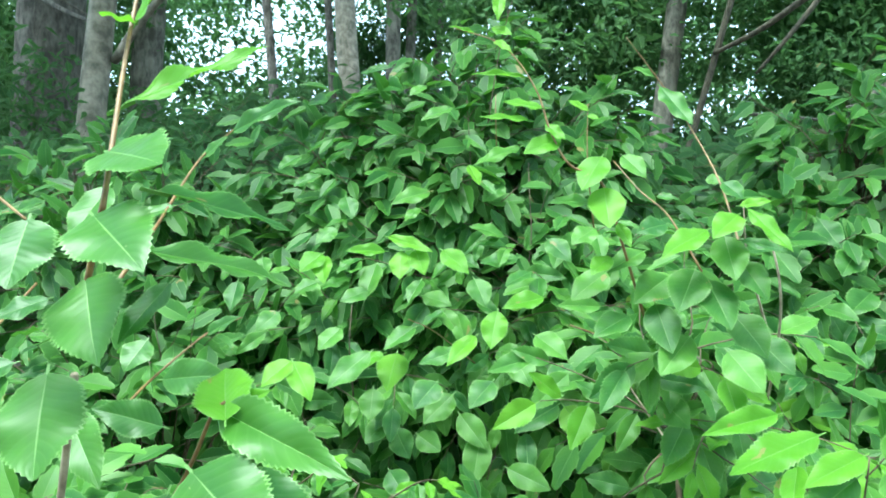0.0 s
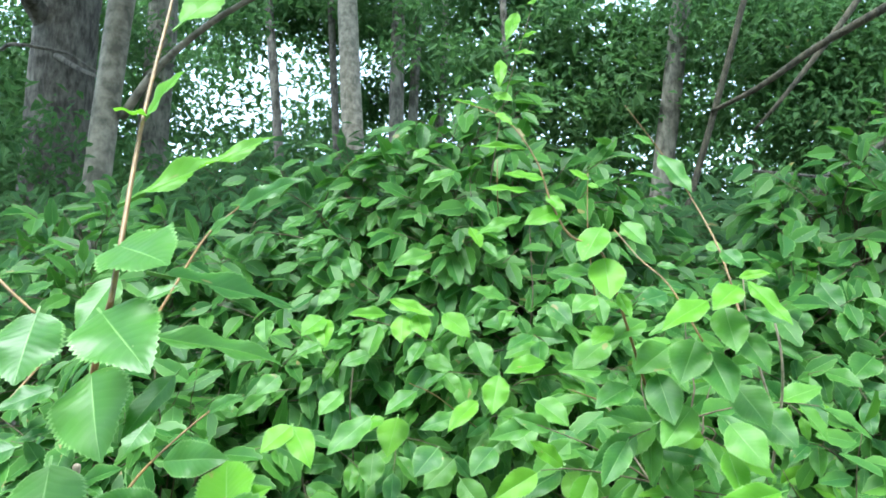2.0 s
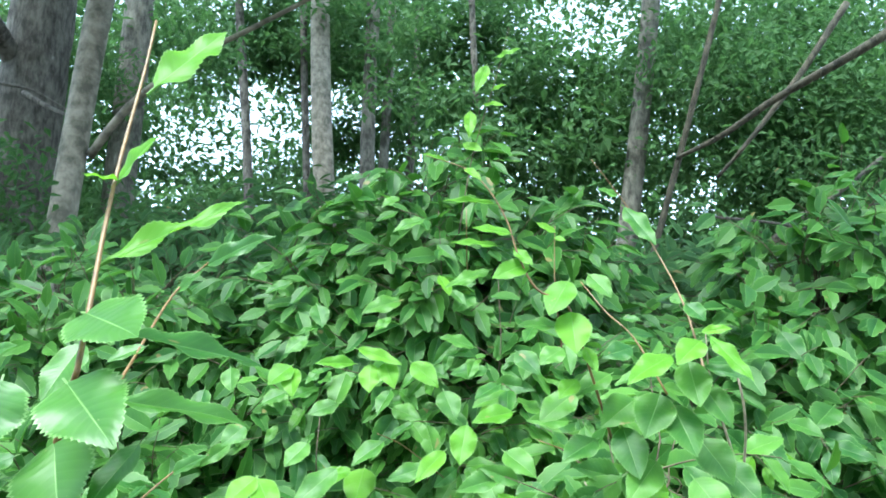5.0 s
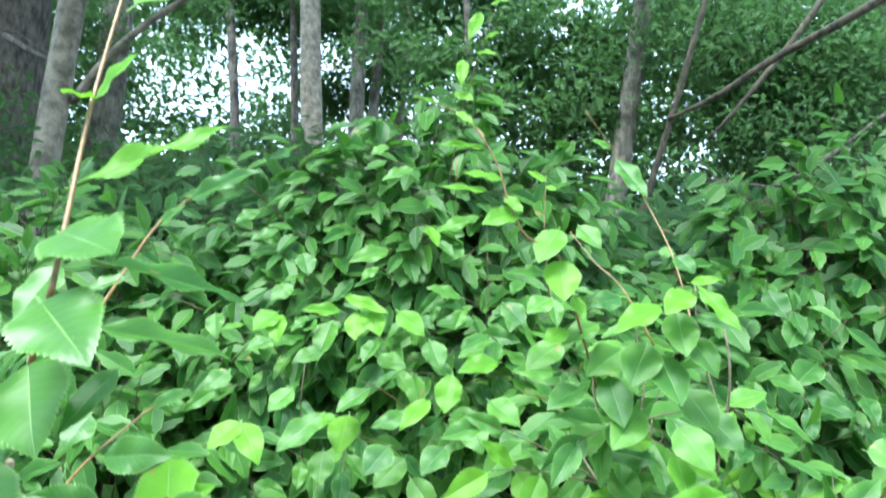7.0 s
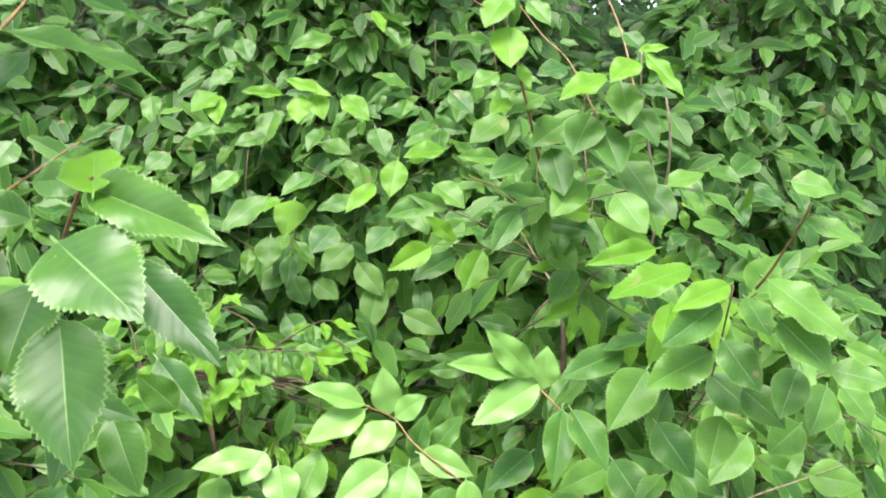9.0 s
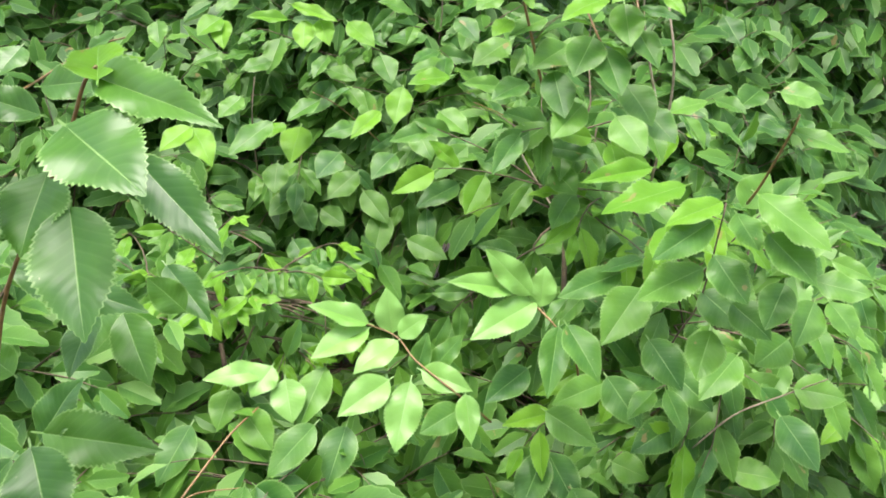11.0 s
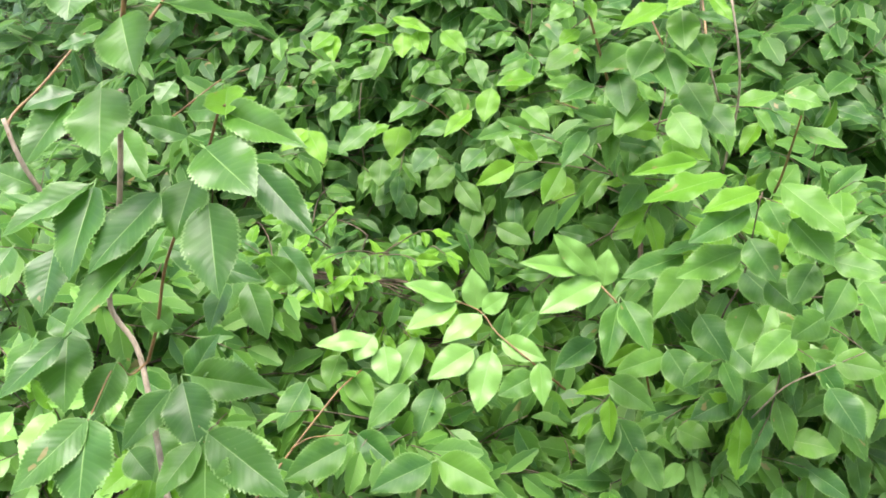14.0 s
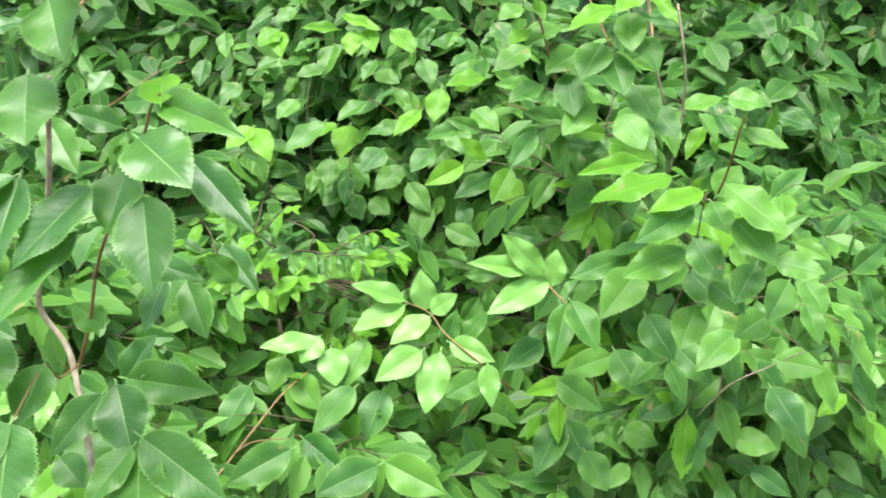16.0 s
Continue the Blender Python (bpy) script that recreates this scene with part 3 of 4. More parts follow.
set_leaves(near_shrub, "mature", [
    (0.784, 1.206, 1.131, -115, -23, 0.091, 0.066),
    (0.583, 1.334, 1.098, 144, -47, 0.11, 0.079),
    (0.802, 1.164, 1.207, -129, -41, 0.098, 0.064),
    (0.833, 1.164, 1.207, 152, -49, 0.072, 0.061),
    (0.715, 1.11, 1.25, -130, -42, 0.094, 0.06),
])
set_leaves(low_shrub, "pale", [
    (0.377, 1.469, 1.164, -92, 44, 0.134, 0.062),
    (0.349, 1.484, 1.169, -102, 9, 0.152, 0.057),
    (0.399, 1.473, 1.137, 61, 82, 0.084, 0.06),
    (0.387, 1.476, 1.145, -114, -22, 0.167, 0.074),
    (0.043, 1.713, 1.046, -99, 19, 0.146, 0.064),
    (0.043, 1.708, 1.032, -114, -21, 0.149, 0.08),
    (0.103, 1.724, 1.02, -61, 81, 0.108, 0.071),
    (0.118, 1.703, 1.018, 95, 35, 0.083, 0.058),
    (0.089, 1.625, 0.932, -117, -26, 0.139, 0.084),
    (0.14, 1.623, 0.926, -157, -54, 0.158, 0.084),
    (0.169, 1.632, 0.953, 113, -17, 0.125, 0.066),
    (-0.177, 1.637, 0.958, -106, -3, 0.142, 0.057),
])
set_leaves(low_shrub, "pale", [
    (-0.17, 1.639, 0.965, -134, -44, 0.081, 0.067),
    (-0.139, 1.629, 0.937, 160, -55, 0.099, 0.079),
    (0.111, 1.685, 1.007, -118, -28, 0.127, 0.07),
    (0.258, 1.551, 0.919, 174, -56, 0.106, 0.054),
])
set_leaves(low_shrub, "mature", [
    (0.421, 1.407, 1.106, -155, -54, 0.147, 0.061),
    (0.42, 1.332, 1.128, 146, -49, 0.12, 0.071),
    (0.555, 1.485, 0.975, 141, -46, 0.121, 0.083),
    (0.155, 1.661, 0.937, 78, 73, 0.102, 0.051),
    (0.192, 1.663, 0.944, 91, 49, 0.111, 0.057),
    (0.244, 1.542, 0.893, -114, -21, 0.106, 0.07),
    (0.382, 1.506, 0.991, -117, -27, 0.123, 0.068),
    (-0.072, 1.535, 0.864, -126, -37, 0.141, 0.076),
    (-0.329, 1.538, 0.868, -143, -48, 0.133, 0.078),
    (-0.173, 1.407, 0.79, 119, -27, 0.126, 0.076),
    (-0.2, 1.407, 0.79, -163, -54, 0.105, 0.056),
    (0.415, 1.446, 0.917, 120, -27, 0.122, 0.072),
])
set_leaves(low_shrub, "mature", [
    (0.547, 1.494, 0.961, -110, -13, 0.133, 0.069),
    (0.455, 1.626, 0.744, -138, -46, 0.158, 0.085),
    (0.47, 1.626, 0.744, 146, -48, 0.14, 0.085),
    (-0.004, 1.356, 0.746, -113, -17, 0.147, 0.085),
    (0.022, 1.358, 0.752, 114, -17, 0.152, 0.088),
    (-0.188, 1.309, 0.805, -116, -21, 0.149, 0.083),
    (-0.227, 1.608, 0.874, 129, -40, 0.11, 0.076),
    (-0.264, 1.654, 0.906, -157, -53, 0.094, 0.073),
    (-0.054, 1.667, 0.95, -146, -50, 0.147, 0.08),
    (-0.005, 1.593, 0.836, -152, -52, 0.135, 0.086),
    (0.727, 1.524, 0.853, -113, -19, 0.137, 0.079),
    (0.7, 1.501, 0.987, 131, -38, 0.122, 0.082),
])
set_leaves(low_shrub, "mature", [
    (0.819, 1.446, 1.03, -120, -31, 0.143, 0.078),
    (0.828, 1.24, 1.029, 114, -7, 0.088, 0.068),
    (0.869, 1.344, 0.933, 148, -46, 0.119, 0.077),
    (0.853, 1.489, 0.754, 113, -6, 0.097, 0.074),
    (0.867, 1.659, 0.649, -151, -50, 0.094, 0.074),
    (0.94, 1.658, 0.65, -142, -47, 0.056, 0.048),
    (0.612, 1.588, 0.738, 117, -18, 0.088, 0.075),
    (0.505, 1.541, 0.697, 142, -46, 0.105, 0.08),
])
set_leaves(bright_shrub, "young", [
    (0.328, 1.53, 1.858, -176, -59, 0.102, 0.076),
    (0.326, 1.539, 1.925, -133, -48, 0.103, 0.067),
    (0.24, 1.533, 1.965, -113, -24, 0.093, 0.051),
    (0.204, 1.52, 2.027, -102, 6, 0.085, 0.034),
    (0.174, 1.511, 1.999, -104, 1, 0.103, 0.023),
    (0.169, 1.53, 2.096, -105, -2, 0.118, 0.018),
    (0.214, 1.529, 1.995, 130, -43, 0.059, 0.028),
    (0.524, 1.51, 1.766, -115, -27, 0.131, 0.059),
    (0.582, 1.491, 1.793, -119, -34, 0.088, 0.059),
    (0.584, 1.437, 1.796, 143, -47, 0.119, 0.037),
    (0.583, 1.477, 1.811, 107, 4, 0.058, 0.023),
    (0.337, 1.551, 1.72, -122, -37, 0.064, 0.046),
])
set_leaves(bright_shrub, "young", [
    (0.356, 1.539, 1.786, 155, -54, 0.064, 0.028),
    (0.113, 1.546, 2.18, 127, -41, 0.055, 0.021),
    (0.071, 1.553, 2.2, -101, 12, 0.058, 0.013),
    (0.343, 1.744, 2.082, -97, 25, 0.053, 0.023),
    (0.341, 1.739, 2.067, 116, -23, 0.029, 0.02),
])
set_leaves(bright_shrub, "mature", [
    (0.309, 1.556, 1.834, -105, -2, 0.099, 0.038),
    (0.159, 1.565, 1.956, -113, -23, 0.111, 0.035),
    (0.452, 1.537, 1.785, -110, -17, 0.075, 0.049),
    (0.564, 1.518, 1.752, -176, -57, 0.107, 0.073),
    (0.594, 1.514, 1.7, 156, -52, 0.101, 0.06),
    (0.588, 1.487, 1.742, 117, -18, 0.082, 0.026),
    (0.506, 1.538, 1.687, -136, -48, 0.114, 0.086),
    (0.53, 1.53, 1.665, 165, -55, 0.119, 0.08),
    (0.416, 1.589, 1.732, -115, -26, 0.104, 0.055),
    (0.591, 1.991, 2.207, 147, -52, 0.155, 0.062),
    (0.574, 2.004, 2.243, -98, 22, 0.061, 0.038),
    (0.666, 1.898, 1.94, 114, -14, 0.042, 0.035),
])
set_leaves(bright_shrub, "mature", [
    (0.654, 1.749, 1.904, 137, -45, 0.064, 0.054),
    (0.471, 1.604, 1.679, -118, -30, 0.113, 0.075),
    (0.438, 1.584, 1.62, 171, -56, 0.118, 0.074),
    (0.597, 1.574, 1.595, 150, -50, 0.113, 0.081),
    (0.546, 1.481, 1.524, 145, -46, 0.103, 0.076),
    (0.376, 1.577, 1.598, -115, -26, 0.097, 0.065),
    (0.341, 1.715, 1.798, -118, -31, 0.077, 0.056),
    (0.447, 1.85, 1.993, 137, -47, 0.089, 0.056),
    (0.355, 1.679, 1.694, -119, -32, 0.115, 0.069),
    (0.496, 1.56, 1.552, -124, -38, 0.117, 0.072),
    (0.647, 1.592, 1.548, 141, -44, 0.106, 0.076),
    (0.475, 1.667, 1.862, 112, -12, 0.043, 0.025),
])
set_leaves(tall_shrub, "young", [
    (-0.343, 2.095, 1.785, -126, -38, 0.085, 0.071),
    (-0.342, 2.092, 1.777, 164, -57, 0.093, 0.058),
    (-0.173, 2.13, 1.793, -105, -0, 0.109, 0.045),
    (-0.158, 2.144, 1.834, 113, -20, 0.144, 0.041),
    (-0.124, 2.129, 1.789, -178, -59, 0.092, 0.062),
    (-0.084, 2.129, 1.792, 148, -54, 0.089, 0.061),
    (-0.005, 2.163, 1.793, 126, -39, 0.112, 0.066),
    (-0.41, 1.996, 1.496, -128, -37, 0.102, 0.072),
    (-0.402, 1.995, 1.493, 139, -47, 0.129, 0.072),
    (-0.177, 2.101, 1.507, -113, -18, 0.099, 0.051),
    (0.144, 2.135, 1.616, -159, -56, 0.121, 0.075),
    (0.273, 2.147, 1.653, -109, -13, 0.126, 0.069),
])
set_leaves(tall_shrub, "young", [
    (-0.143, 2.167, 1.502, -160, -55, 0.121, 0.091),
    (0.078, 2.113, 1.548, -126, -38, 0.124, 0.058),
    (0.34, 2.23, 1.336, 138, -45, 0.135, 0.093),
    (0.198, 2.401, 1.631, 99, 21, 0.116, 0.065),
])
set_leaves(tall_shrub, "mature", [
    (0.016, 2.544, 2, -162, -58, 0.121, 0.098),
    (-0.05, 2.483, 2.021, -113, -20, 0.142, 0.068),
    (0.029, 2.437, 2.29, -115, -27, 0.123, 0.056),
    (-0.056, 2.467, 2.375, -122, -36, 0.074, 0.049),
    (-0.427, 2.582, 2.1, -116, -25, 0.105, 0.055),
    (-0.502, 2.609, 2.177, -124, -36, 0.097, 0.065),
    (-0.324, 2.48, 2.005, 152, -56, 0.094, 0.065),
    (-0.344, 2.372, 1.891, -125, -38, 0.085, 0.058),
    (-0.533, 2.2, 1.786, 160, -57, 0.08, 0.054),
    (-0.209, 2.034, 1.512, -125, -35, 0.148, 0.072),
    (-0.09, 2.124, 1.576, -121, -32, 0.112, 0.065),
    (0.031, 2.1, 1.512, -111, -16, 0.119, 0.054),
])
set_leaves(tall_shrub, "mature", [
    (0.241, 2.043, 1.549, 125, -35, 0.109, 0.076),
    (0.43, 2.137, 1.627, -104, 1, 0.127, 0.056),
    (0.086, 2.238, 1.713, 152, -54, 0.105, 0.072),
    (0.222, 2.33, 1.783, -107, -8, 0.122, 0.06),
    (0.182, 2.355, 1.856, -100, 14, 0.111, 0.057),
    (0.313, 2.276, 1.83, 132, -43, 0.105, 0.07),
    (-0.318, 3.042, 2.44, -101, 12, 0.096, 0.065),
    (0.178, 2.026, 1.5, 147, -51, 0.104, 0.078),
    (0.314, 1.948, 1.476, -125, -38, 0.101, 0.073),
    (-0.03, 2.005, 1.433, -130, -40, 0.097, 0.081),
    (0.116, 2.003, 1.432, -128, -39, 0.099, 0.074),
    (-0.288, 2.057, 1.578, -129, -40, 0.087, 0.067),
])
set_leaves(tall_shrub, "mature", [
    (-0.46, 2.075, 1.625, -128, -38, 0.081, 0.061),
    (-0.223, 2.162, 1.683, -114, -20, 0.088, 0.059),
    (-0.063, 2.189, 1.666, 114, -20, 0.094, 0.06),
    (0.196, 2.486, 2.037, -122, -37, 0.103, 0.068),
    (-0.238, 2.675, 2.176, 117, -28, 0.107, 0.066),
    (0.316, 2.232, 1.343, -116, -25, 0.161, 0.079),
    (0.531, 2.17, 1.366, -110, -15, 0.125, 0.068),
    (0.094, 2.271, 1.249, -160, -55, 0.151, 0.084),
    (0.037, 2.293, 1.313, 133, -43, 0.131, 0.077),
    (0.013, 2.313, 1.369, -124, -36, 0.127, 0.085),
    (0.221, 2.206, 1.265, -178, -56, 0.133, 0.057),
    (-0.173, 2.293, 1.308, -126, -37, 0.109, 0.077),
])
set_leaves(tall_shrub, "mature", [
    (-0.156, 2.282, 1.276, 141, -48, 0.103, 0.073),
    (-0.089, 2.276, 1.26, 120, -30, 0.088, 0.069),
    (-0.219, 2.255, 1.396, -176, -57, 0.099, 0.076),
    (0.163, 2.112, 1.189, 116, -22, 0.128, 0.072),
    (-0.162, 2.114, 1.187, 135, -44, 0.094, 0.072),
    (0.453, 1.667, 1.462, 112, -12, 0.112, 0.063),
    (0.477, 1.717, 1.408, 134, -41, 0.086, 0.073),
    (0.633, 2.111, 1.199, -112, -18, 0.148, 0.074),
    (0.565, 1.799, 1.249, -166, -55, 0.081, 0.069),
    (0.61, 1.796, 1.242, 134, -38, 0.084, 0.071),
    (0.581, 1.729, 1.646, -95, 34, 0.093, 0.058),
])
set_leaves(tall_shrub, "dark", [
    (1.016, 2.242, 1.588, 156, -51, 0.160, 0.080),
    (1.231, 2.346, 1.498, -90, 62, 0.099, 0.084),
    (1.281, 2.57, 1.911, 156, -53, 0.131, 0.091),
    (1.351, 2.464, 1.803, -124, -39, 0.148, 0.098),
    (1.201, 2.537, 1.813, -128, -43, 0.114, 0.085),
    (1.348, 2.412, 1.654, -117, -31, 0.137, 0.096),
    (1.058, 2.423, 1.516, -93, 46, 0.1, 0.084),
])
set_leaves(tall_shrub, "mature", [
    (-0.43, 2.642, 2.074, -98, 25, 0.086, 0.065),
    (-0.274, 2.468, 1.613, -118, -28, 0.11, 0.067),
    (-0.395, 2.313, 1.718, -117, -26, 0.078, 0.059),
    (-0.692, 2.513, 1.733, -176, -58, 0.115, 0.07),
])
set_leaves(tall_shrub, "young", [
    (0.251, 2.380, 2.817, -135, -63, 0.130, 0.047),
    (0.238, 2.380, 2.677, 122, -15, 0.081, 0.036),
    (0.193, 2.390, 2.655, -167, -68, 0.119, 0.043),
    (0.170, 2.390, 2.540, 126, -29, 0.081, 0.039),
    (0.290, 2.390, 2.859, 118, 7, 0.089, 0.032),
    (0.270, 2.390, 2.734, 132, 2, 0.062, 0.029),
])


# ---- the thicket ----
# the inner mass is darker than the single leaves: shade put into colour
shrub("shrub", "tall bushy green shrub with hanging toothed leaves", (0.0, 2.8, 0.0),
      [((-0.00, 3.00, 1.63), (0.59, 0.42, 0.49)), ((-0.42, 2.84, 1.44), (0.42, 0.33, 0.29)), ((0.33, 2.80, 1.47), (0.39, 0.36, 0.39)), ((0.05, 2.98, 1.98), (0.33, 0.29, 0.33)), ((-0.28, 3.05, 2.08), (0.30, 0.26, 0.22)), ((0.08, 3.00, 2.34), (0.20, 0.20, 0.26)), ((0.42, 3.05, 2.10), (0.28, 0.26, 0.24))], 0.125, 0.085, 11, mass=MASS_DARK)
shrub("shrub", "dense dark green shrub behind the sapling", (-0.9, 3.0, 0.0),
      [((-0.97, 3.08, 1.34), (0.59, 0.39, 0.45)), ((-0.96, 2.43, 0.94), (0.52, 0.29, 0.52)), ((-1.30, 3.04, 1.62), (0.59, 0.39, 0.52)), ((-0.98, 2.84, 0.95), (0.48, 0.36, 0.39)), ((-0.59, 3.48, 1.69), (0.39, 0.33, 0.33))], 0.125, 0.088, 12, age="dark", mass=MASS_DARK)
shrub("shrub", "dense dark green shrub under the leaning limb", (1.4, 2.9, 0.0),
      [((1.24, 2.95, 1.31), (0.59, 0.49, 0.52)), ((1.69, 3.29, 1.61), (0.59, 0.45, 0.52)), ((0.86, 2.70, 0.97), (0.33, 0.36, 0.33)), ((1.82, 3.20, 2.05), (0.42, 0.36, 0.36))], 0.13, 0.088, 13, age="dark", mass=MASS_DARK)
# half its twigs end in pale leaves: light put into their colour
shrub("shrub", "low green shrub with glossy toothed leaves", (0.6, 2.1, 0.0),
      [((0.71, 2.11, 0.55), (0.45, 0.36, 0.42)), ((0.17, 2.28, 0.23), (0.39, 0.33, 0.39)), ((0.09, 2.37, 0.79), (0.33, 0.20, 0.21)), ((1.16, 2.20, 0.73), (0.39, 0.42, 0.45))], 0.13, 0.088, 14, young=0.5, fresh_age="pale")
# young and pale leaves brighten this shrub, light painted as leaf colour
shrub("shrub", "low green shrub at the foot of the sapling", (-0.3, 2.0, 0.0),
      [((-0.29, 1.88, 0.36), (0.33, 0.26, 0.33)), ((0.00, 1.83, 0.32), (0.26, 0.23, 0.26)), ((-0.75, 1.97, 0.63), (0.39, 0.36, 0.39)), ((-0.82, 1.48, 0.48), (0.33, 0.26, 0.33)), ((-1.02, 1.68, 0.86), (0.33, 0.26, 0.33)), ((-0.17, 1.68, 0.59), (0.29, 0.16, 0.16))], 0.12, 0.088, 15, young=0.7, fresh_age="pale", age="young")
shrub("shrub", "upright shrub filling in under the bright shoots", (0.6, 1.7, 0.0),
      [((0.59, 1.97, 1.35), (0.16, 0.13, 0.20)), ((0.89, 1.77, 0.98), (0.23, 0.16, 0.20))], 0.13, 0.09, 16, young=0.2)
shrub("shrub", "broad understorey shrub in the shade of the wood", (-1.4, 4.2, 0.1),
      [((-1.12, 4.80, 2.33), (0.78, 0.52, 0.59)), ((-0.35, 4.82, 2.41), (0.72, 0.52, 0.59)), ((-2.09, 4.55, 1.97), (0.85, 0.59, 0.65)), ((-1.43, 4.17, 1.71), (0.78, 0.52, 0.59)), ((-0.39, 3.85, 1.78), (0.78, 0.33, 0.59)), ((-0.92, 3.99, 1.99), (0.59, 0.33, 0.52))], 0.125, 0.13, 21, singles=0, young=0, mass=FAR)
shrub("shrub", "broad understorey shrub in the shade of the wood", (1.6, 4.4, 0.1),
      [((1.02, 4.74, 1.85), (0.78, 0.52, 0.60)), ((1.95, 4.38, 1.79), (0.78, 0.52, 0.62)), ((2.41, 3.57, 1.46), (0.65, 0.45, 0.65)), ((0.20, 5.15, 2.50), (0.55, 0.52, 0.50)), ((1.03, 4.09, 1.94), (0.65, 0.45, 0.52)), ((0.51, 3.85, 1.80), (0.78, 0.33, 0.59))], 0.125, 0.13, 22, singles=0, young=0, mass=FAR)
shrub("shrub", "small-leaved pale green shrub low in the thicket", (-0.1, 1.9, 0.0),
      [((-0.27, 1.93, 1.10), (0.26, 0.13, 0.09)), ((-0.34, 1.91, 0.95), (0.20, 0.13, 0.08))], 0.072, 0.075, 23, young=0.9)
# added to cover lit ground; its darkened green paints the hollows' shade
shrub("shrub", "low leafy undergrowth on the dark ground", (0.2, 2.9, 0.0),
      [((0.11, 2.53, -0.03), (0.59, 0.26, 0.33)), ((0.88, 2.51, 0.14), (0.59, 0.26, 0.39)), ((-0.61, 2.39, 0.14), (0.59, 0.26, 0.39)), ((1.47, 2.27, 0.24), (0.52, 0.33, 0.39)), ((0.28, 3.14, 0.73), (0.59, 0.26, 0.39)), ((-1.74, 3.14, 0.89), (0.52, 0.26, 0.52)), ((1.90, 3.06, 0.94), (0.52, 0.26, 0.45))], 0.1, 0.12, 24, singles=0, young=0, mass=FAR)


# ---- the wood behind ----
def tree(label, base, top, r0, r1, mat, limbs, crown, seed, leaf=0.1, bend=0.0):
    """A tree: flared, slightly crooked trunk, limbs, crown of many leaves in clumps. limbs: start and end, radius; crown: centres and radii with a count of leaves."""
    rng = random.Random(seed)
    thing = tagged(new("tree"), label, "tree", "trees of the wood")
    thing.location = base
    b, t = Vector(base), Vector(top)
    h = t - b
    line = [h * (i / 14) + Vector((math.sin(i * 0.7 + seed) * bend, math.cos(i * 0.5 + seed) * bend, 0)) * min(1, i / 3) - (Vector((0, 0, 0.15)) if i == 0 else Vector()) for i in range(15)]
    fine = curve_through(line, 4)
    radii = [r0 + (r1 - r0) * i / (len(fine) - 1) + r0 * 0.5 * math.exp(-i / 1.5) for i in range(len(fine))]
    v, f = tube(fine, radii, 16, 0.035, rng)
    mesh_object("trunk", v, f, mat, thing)
    for points, r in limbs:
        branch("limb", thing, [Vector(p) - b for p in points], r, r * 0.4, mat, 6, 8)
    mats = []
    for c, rad, count in crown:
        clumps = [Vector(c) + Vector((rng.gauss(0, rad[0] * 0.55), rng.gauss(0, rad[1] * 0.55), rng.gauss(0, rad[2] * 0.55))) for _ in range(max(4, count // 90))]
        for _ in range(count):
            k = rng.choice(clumps)
            p = k + Vector((rng.gauss(0, 0.27), rng.gauss(0, 0.27), rng.gauss(0, 0.15)))
            way = Vector((rng.gauss(0, 1), rng.gauss(-0.2, 1), rng.gauss(-0.6, 0.4)))
            size = leaf * rng.uniform(0.7, 1.3)
            mats.append(leaf_matrix(p - b, way, (rng.gauss(0, 0.4), rng.gauss(-0.5, 0.4), 1), size, size * 0.6))
    if mats:
        foliage("crown", thing, mats, FAR, TINY_SHAPES, rng)
    return thing


def trunk_tree(label, foot, tip, radius, mat, seed, limbs=(), bend=0.03, high=5000, low=()):
    """A tall tree of the wood. high: leaves in its crown above; low: centre, spread and count of each hanging mass of leaves."""
    (x, y), g, height = foot, ground_at(*foot), 14.0
    rng = random.Random(seed + 100)
    crown = [((x + (tip[0] - x) * s + rng.uniform(-1.5, 1.5), y + rng.uniform(-2.0, 2.0), height * s), (2.4, 2.2, 0.9), high // 12) for s in (0.62, 0.72, 0.84, 0.97)]
    # two unseen leaf masses over the thicket, added to shade it
    crown += [((x * 0.7 + rng.uniform(-1, 1), rng.uniform(2.6, 5.4), rng.uniform(7.0, 10.0)), (1.6, 1.2, 0.8), 2200), ((x * 0.7 + rng.uniform(-0.6, 0.6), rng.uniform(2.6, 3.8), rng.uniform(5.0, 6.2)), (1.2, 0.5, 0.35), 900)]
    crown += [(c, (spread, 0.6, spread * 0.6), int(count * (0.5 if x > -1 and y > 8 else 0.9))) for c, spread, count in low]
    return tree(label, (x, y, g), (*tip, height), radius, radius * 0.7, mat, limbs, crown, seed, 0.165 if y > 8 else 0.11, bend)


trunk_tree("old tree with a thick furrowed grey trunk", (-3.81, 7.00), (-3.41, 7.00), 0.331, BARK, 1, limbs=[([(-3.68, 7.00, 4.75), (-3.82, 6.70, 5.02), (-3.82, 6.20, 5.21), (-4.09, 6.00, 5.58)], 0.13), ([(-3.63, 6.70, 4.59), (-3.25, 6.40, 4.33), (-2.95, 6.20, 4.16)], 0.03), ([(-4.09, 6.60, 4.62), (-3.79, 6.30, 4.53), (-3.36, 6.30, 4.45), (-3.18, 6.30, 4.35), (-2.97, 6.30, 4.22)], 0.02)], low=[((-4.94, 7.50, 4.80), 1.0, 1800), ((-3.50, 6.00, 3.29), 0.7, 1600), ((-4.03, 8.50, 5.84), 0.9, 2000), ((-5.09, 8.50, 5.57), 1.0, 2200)])
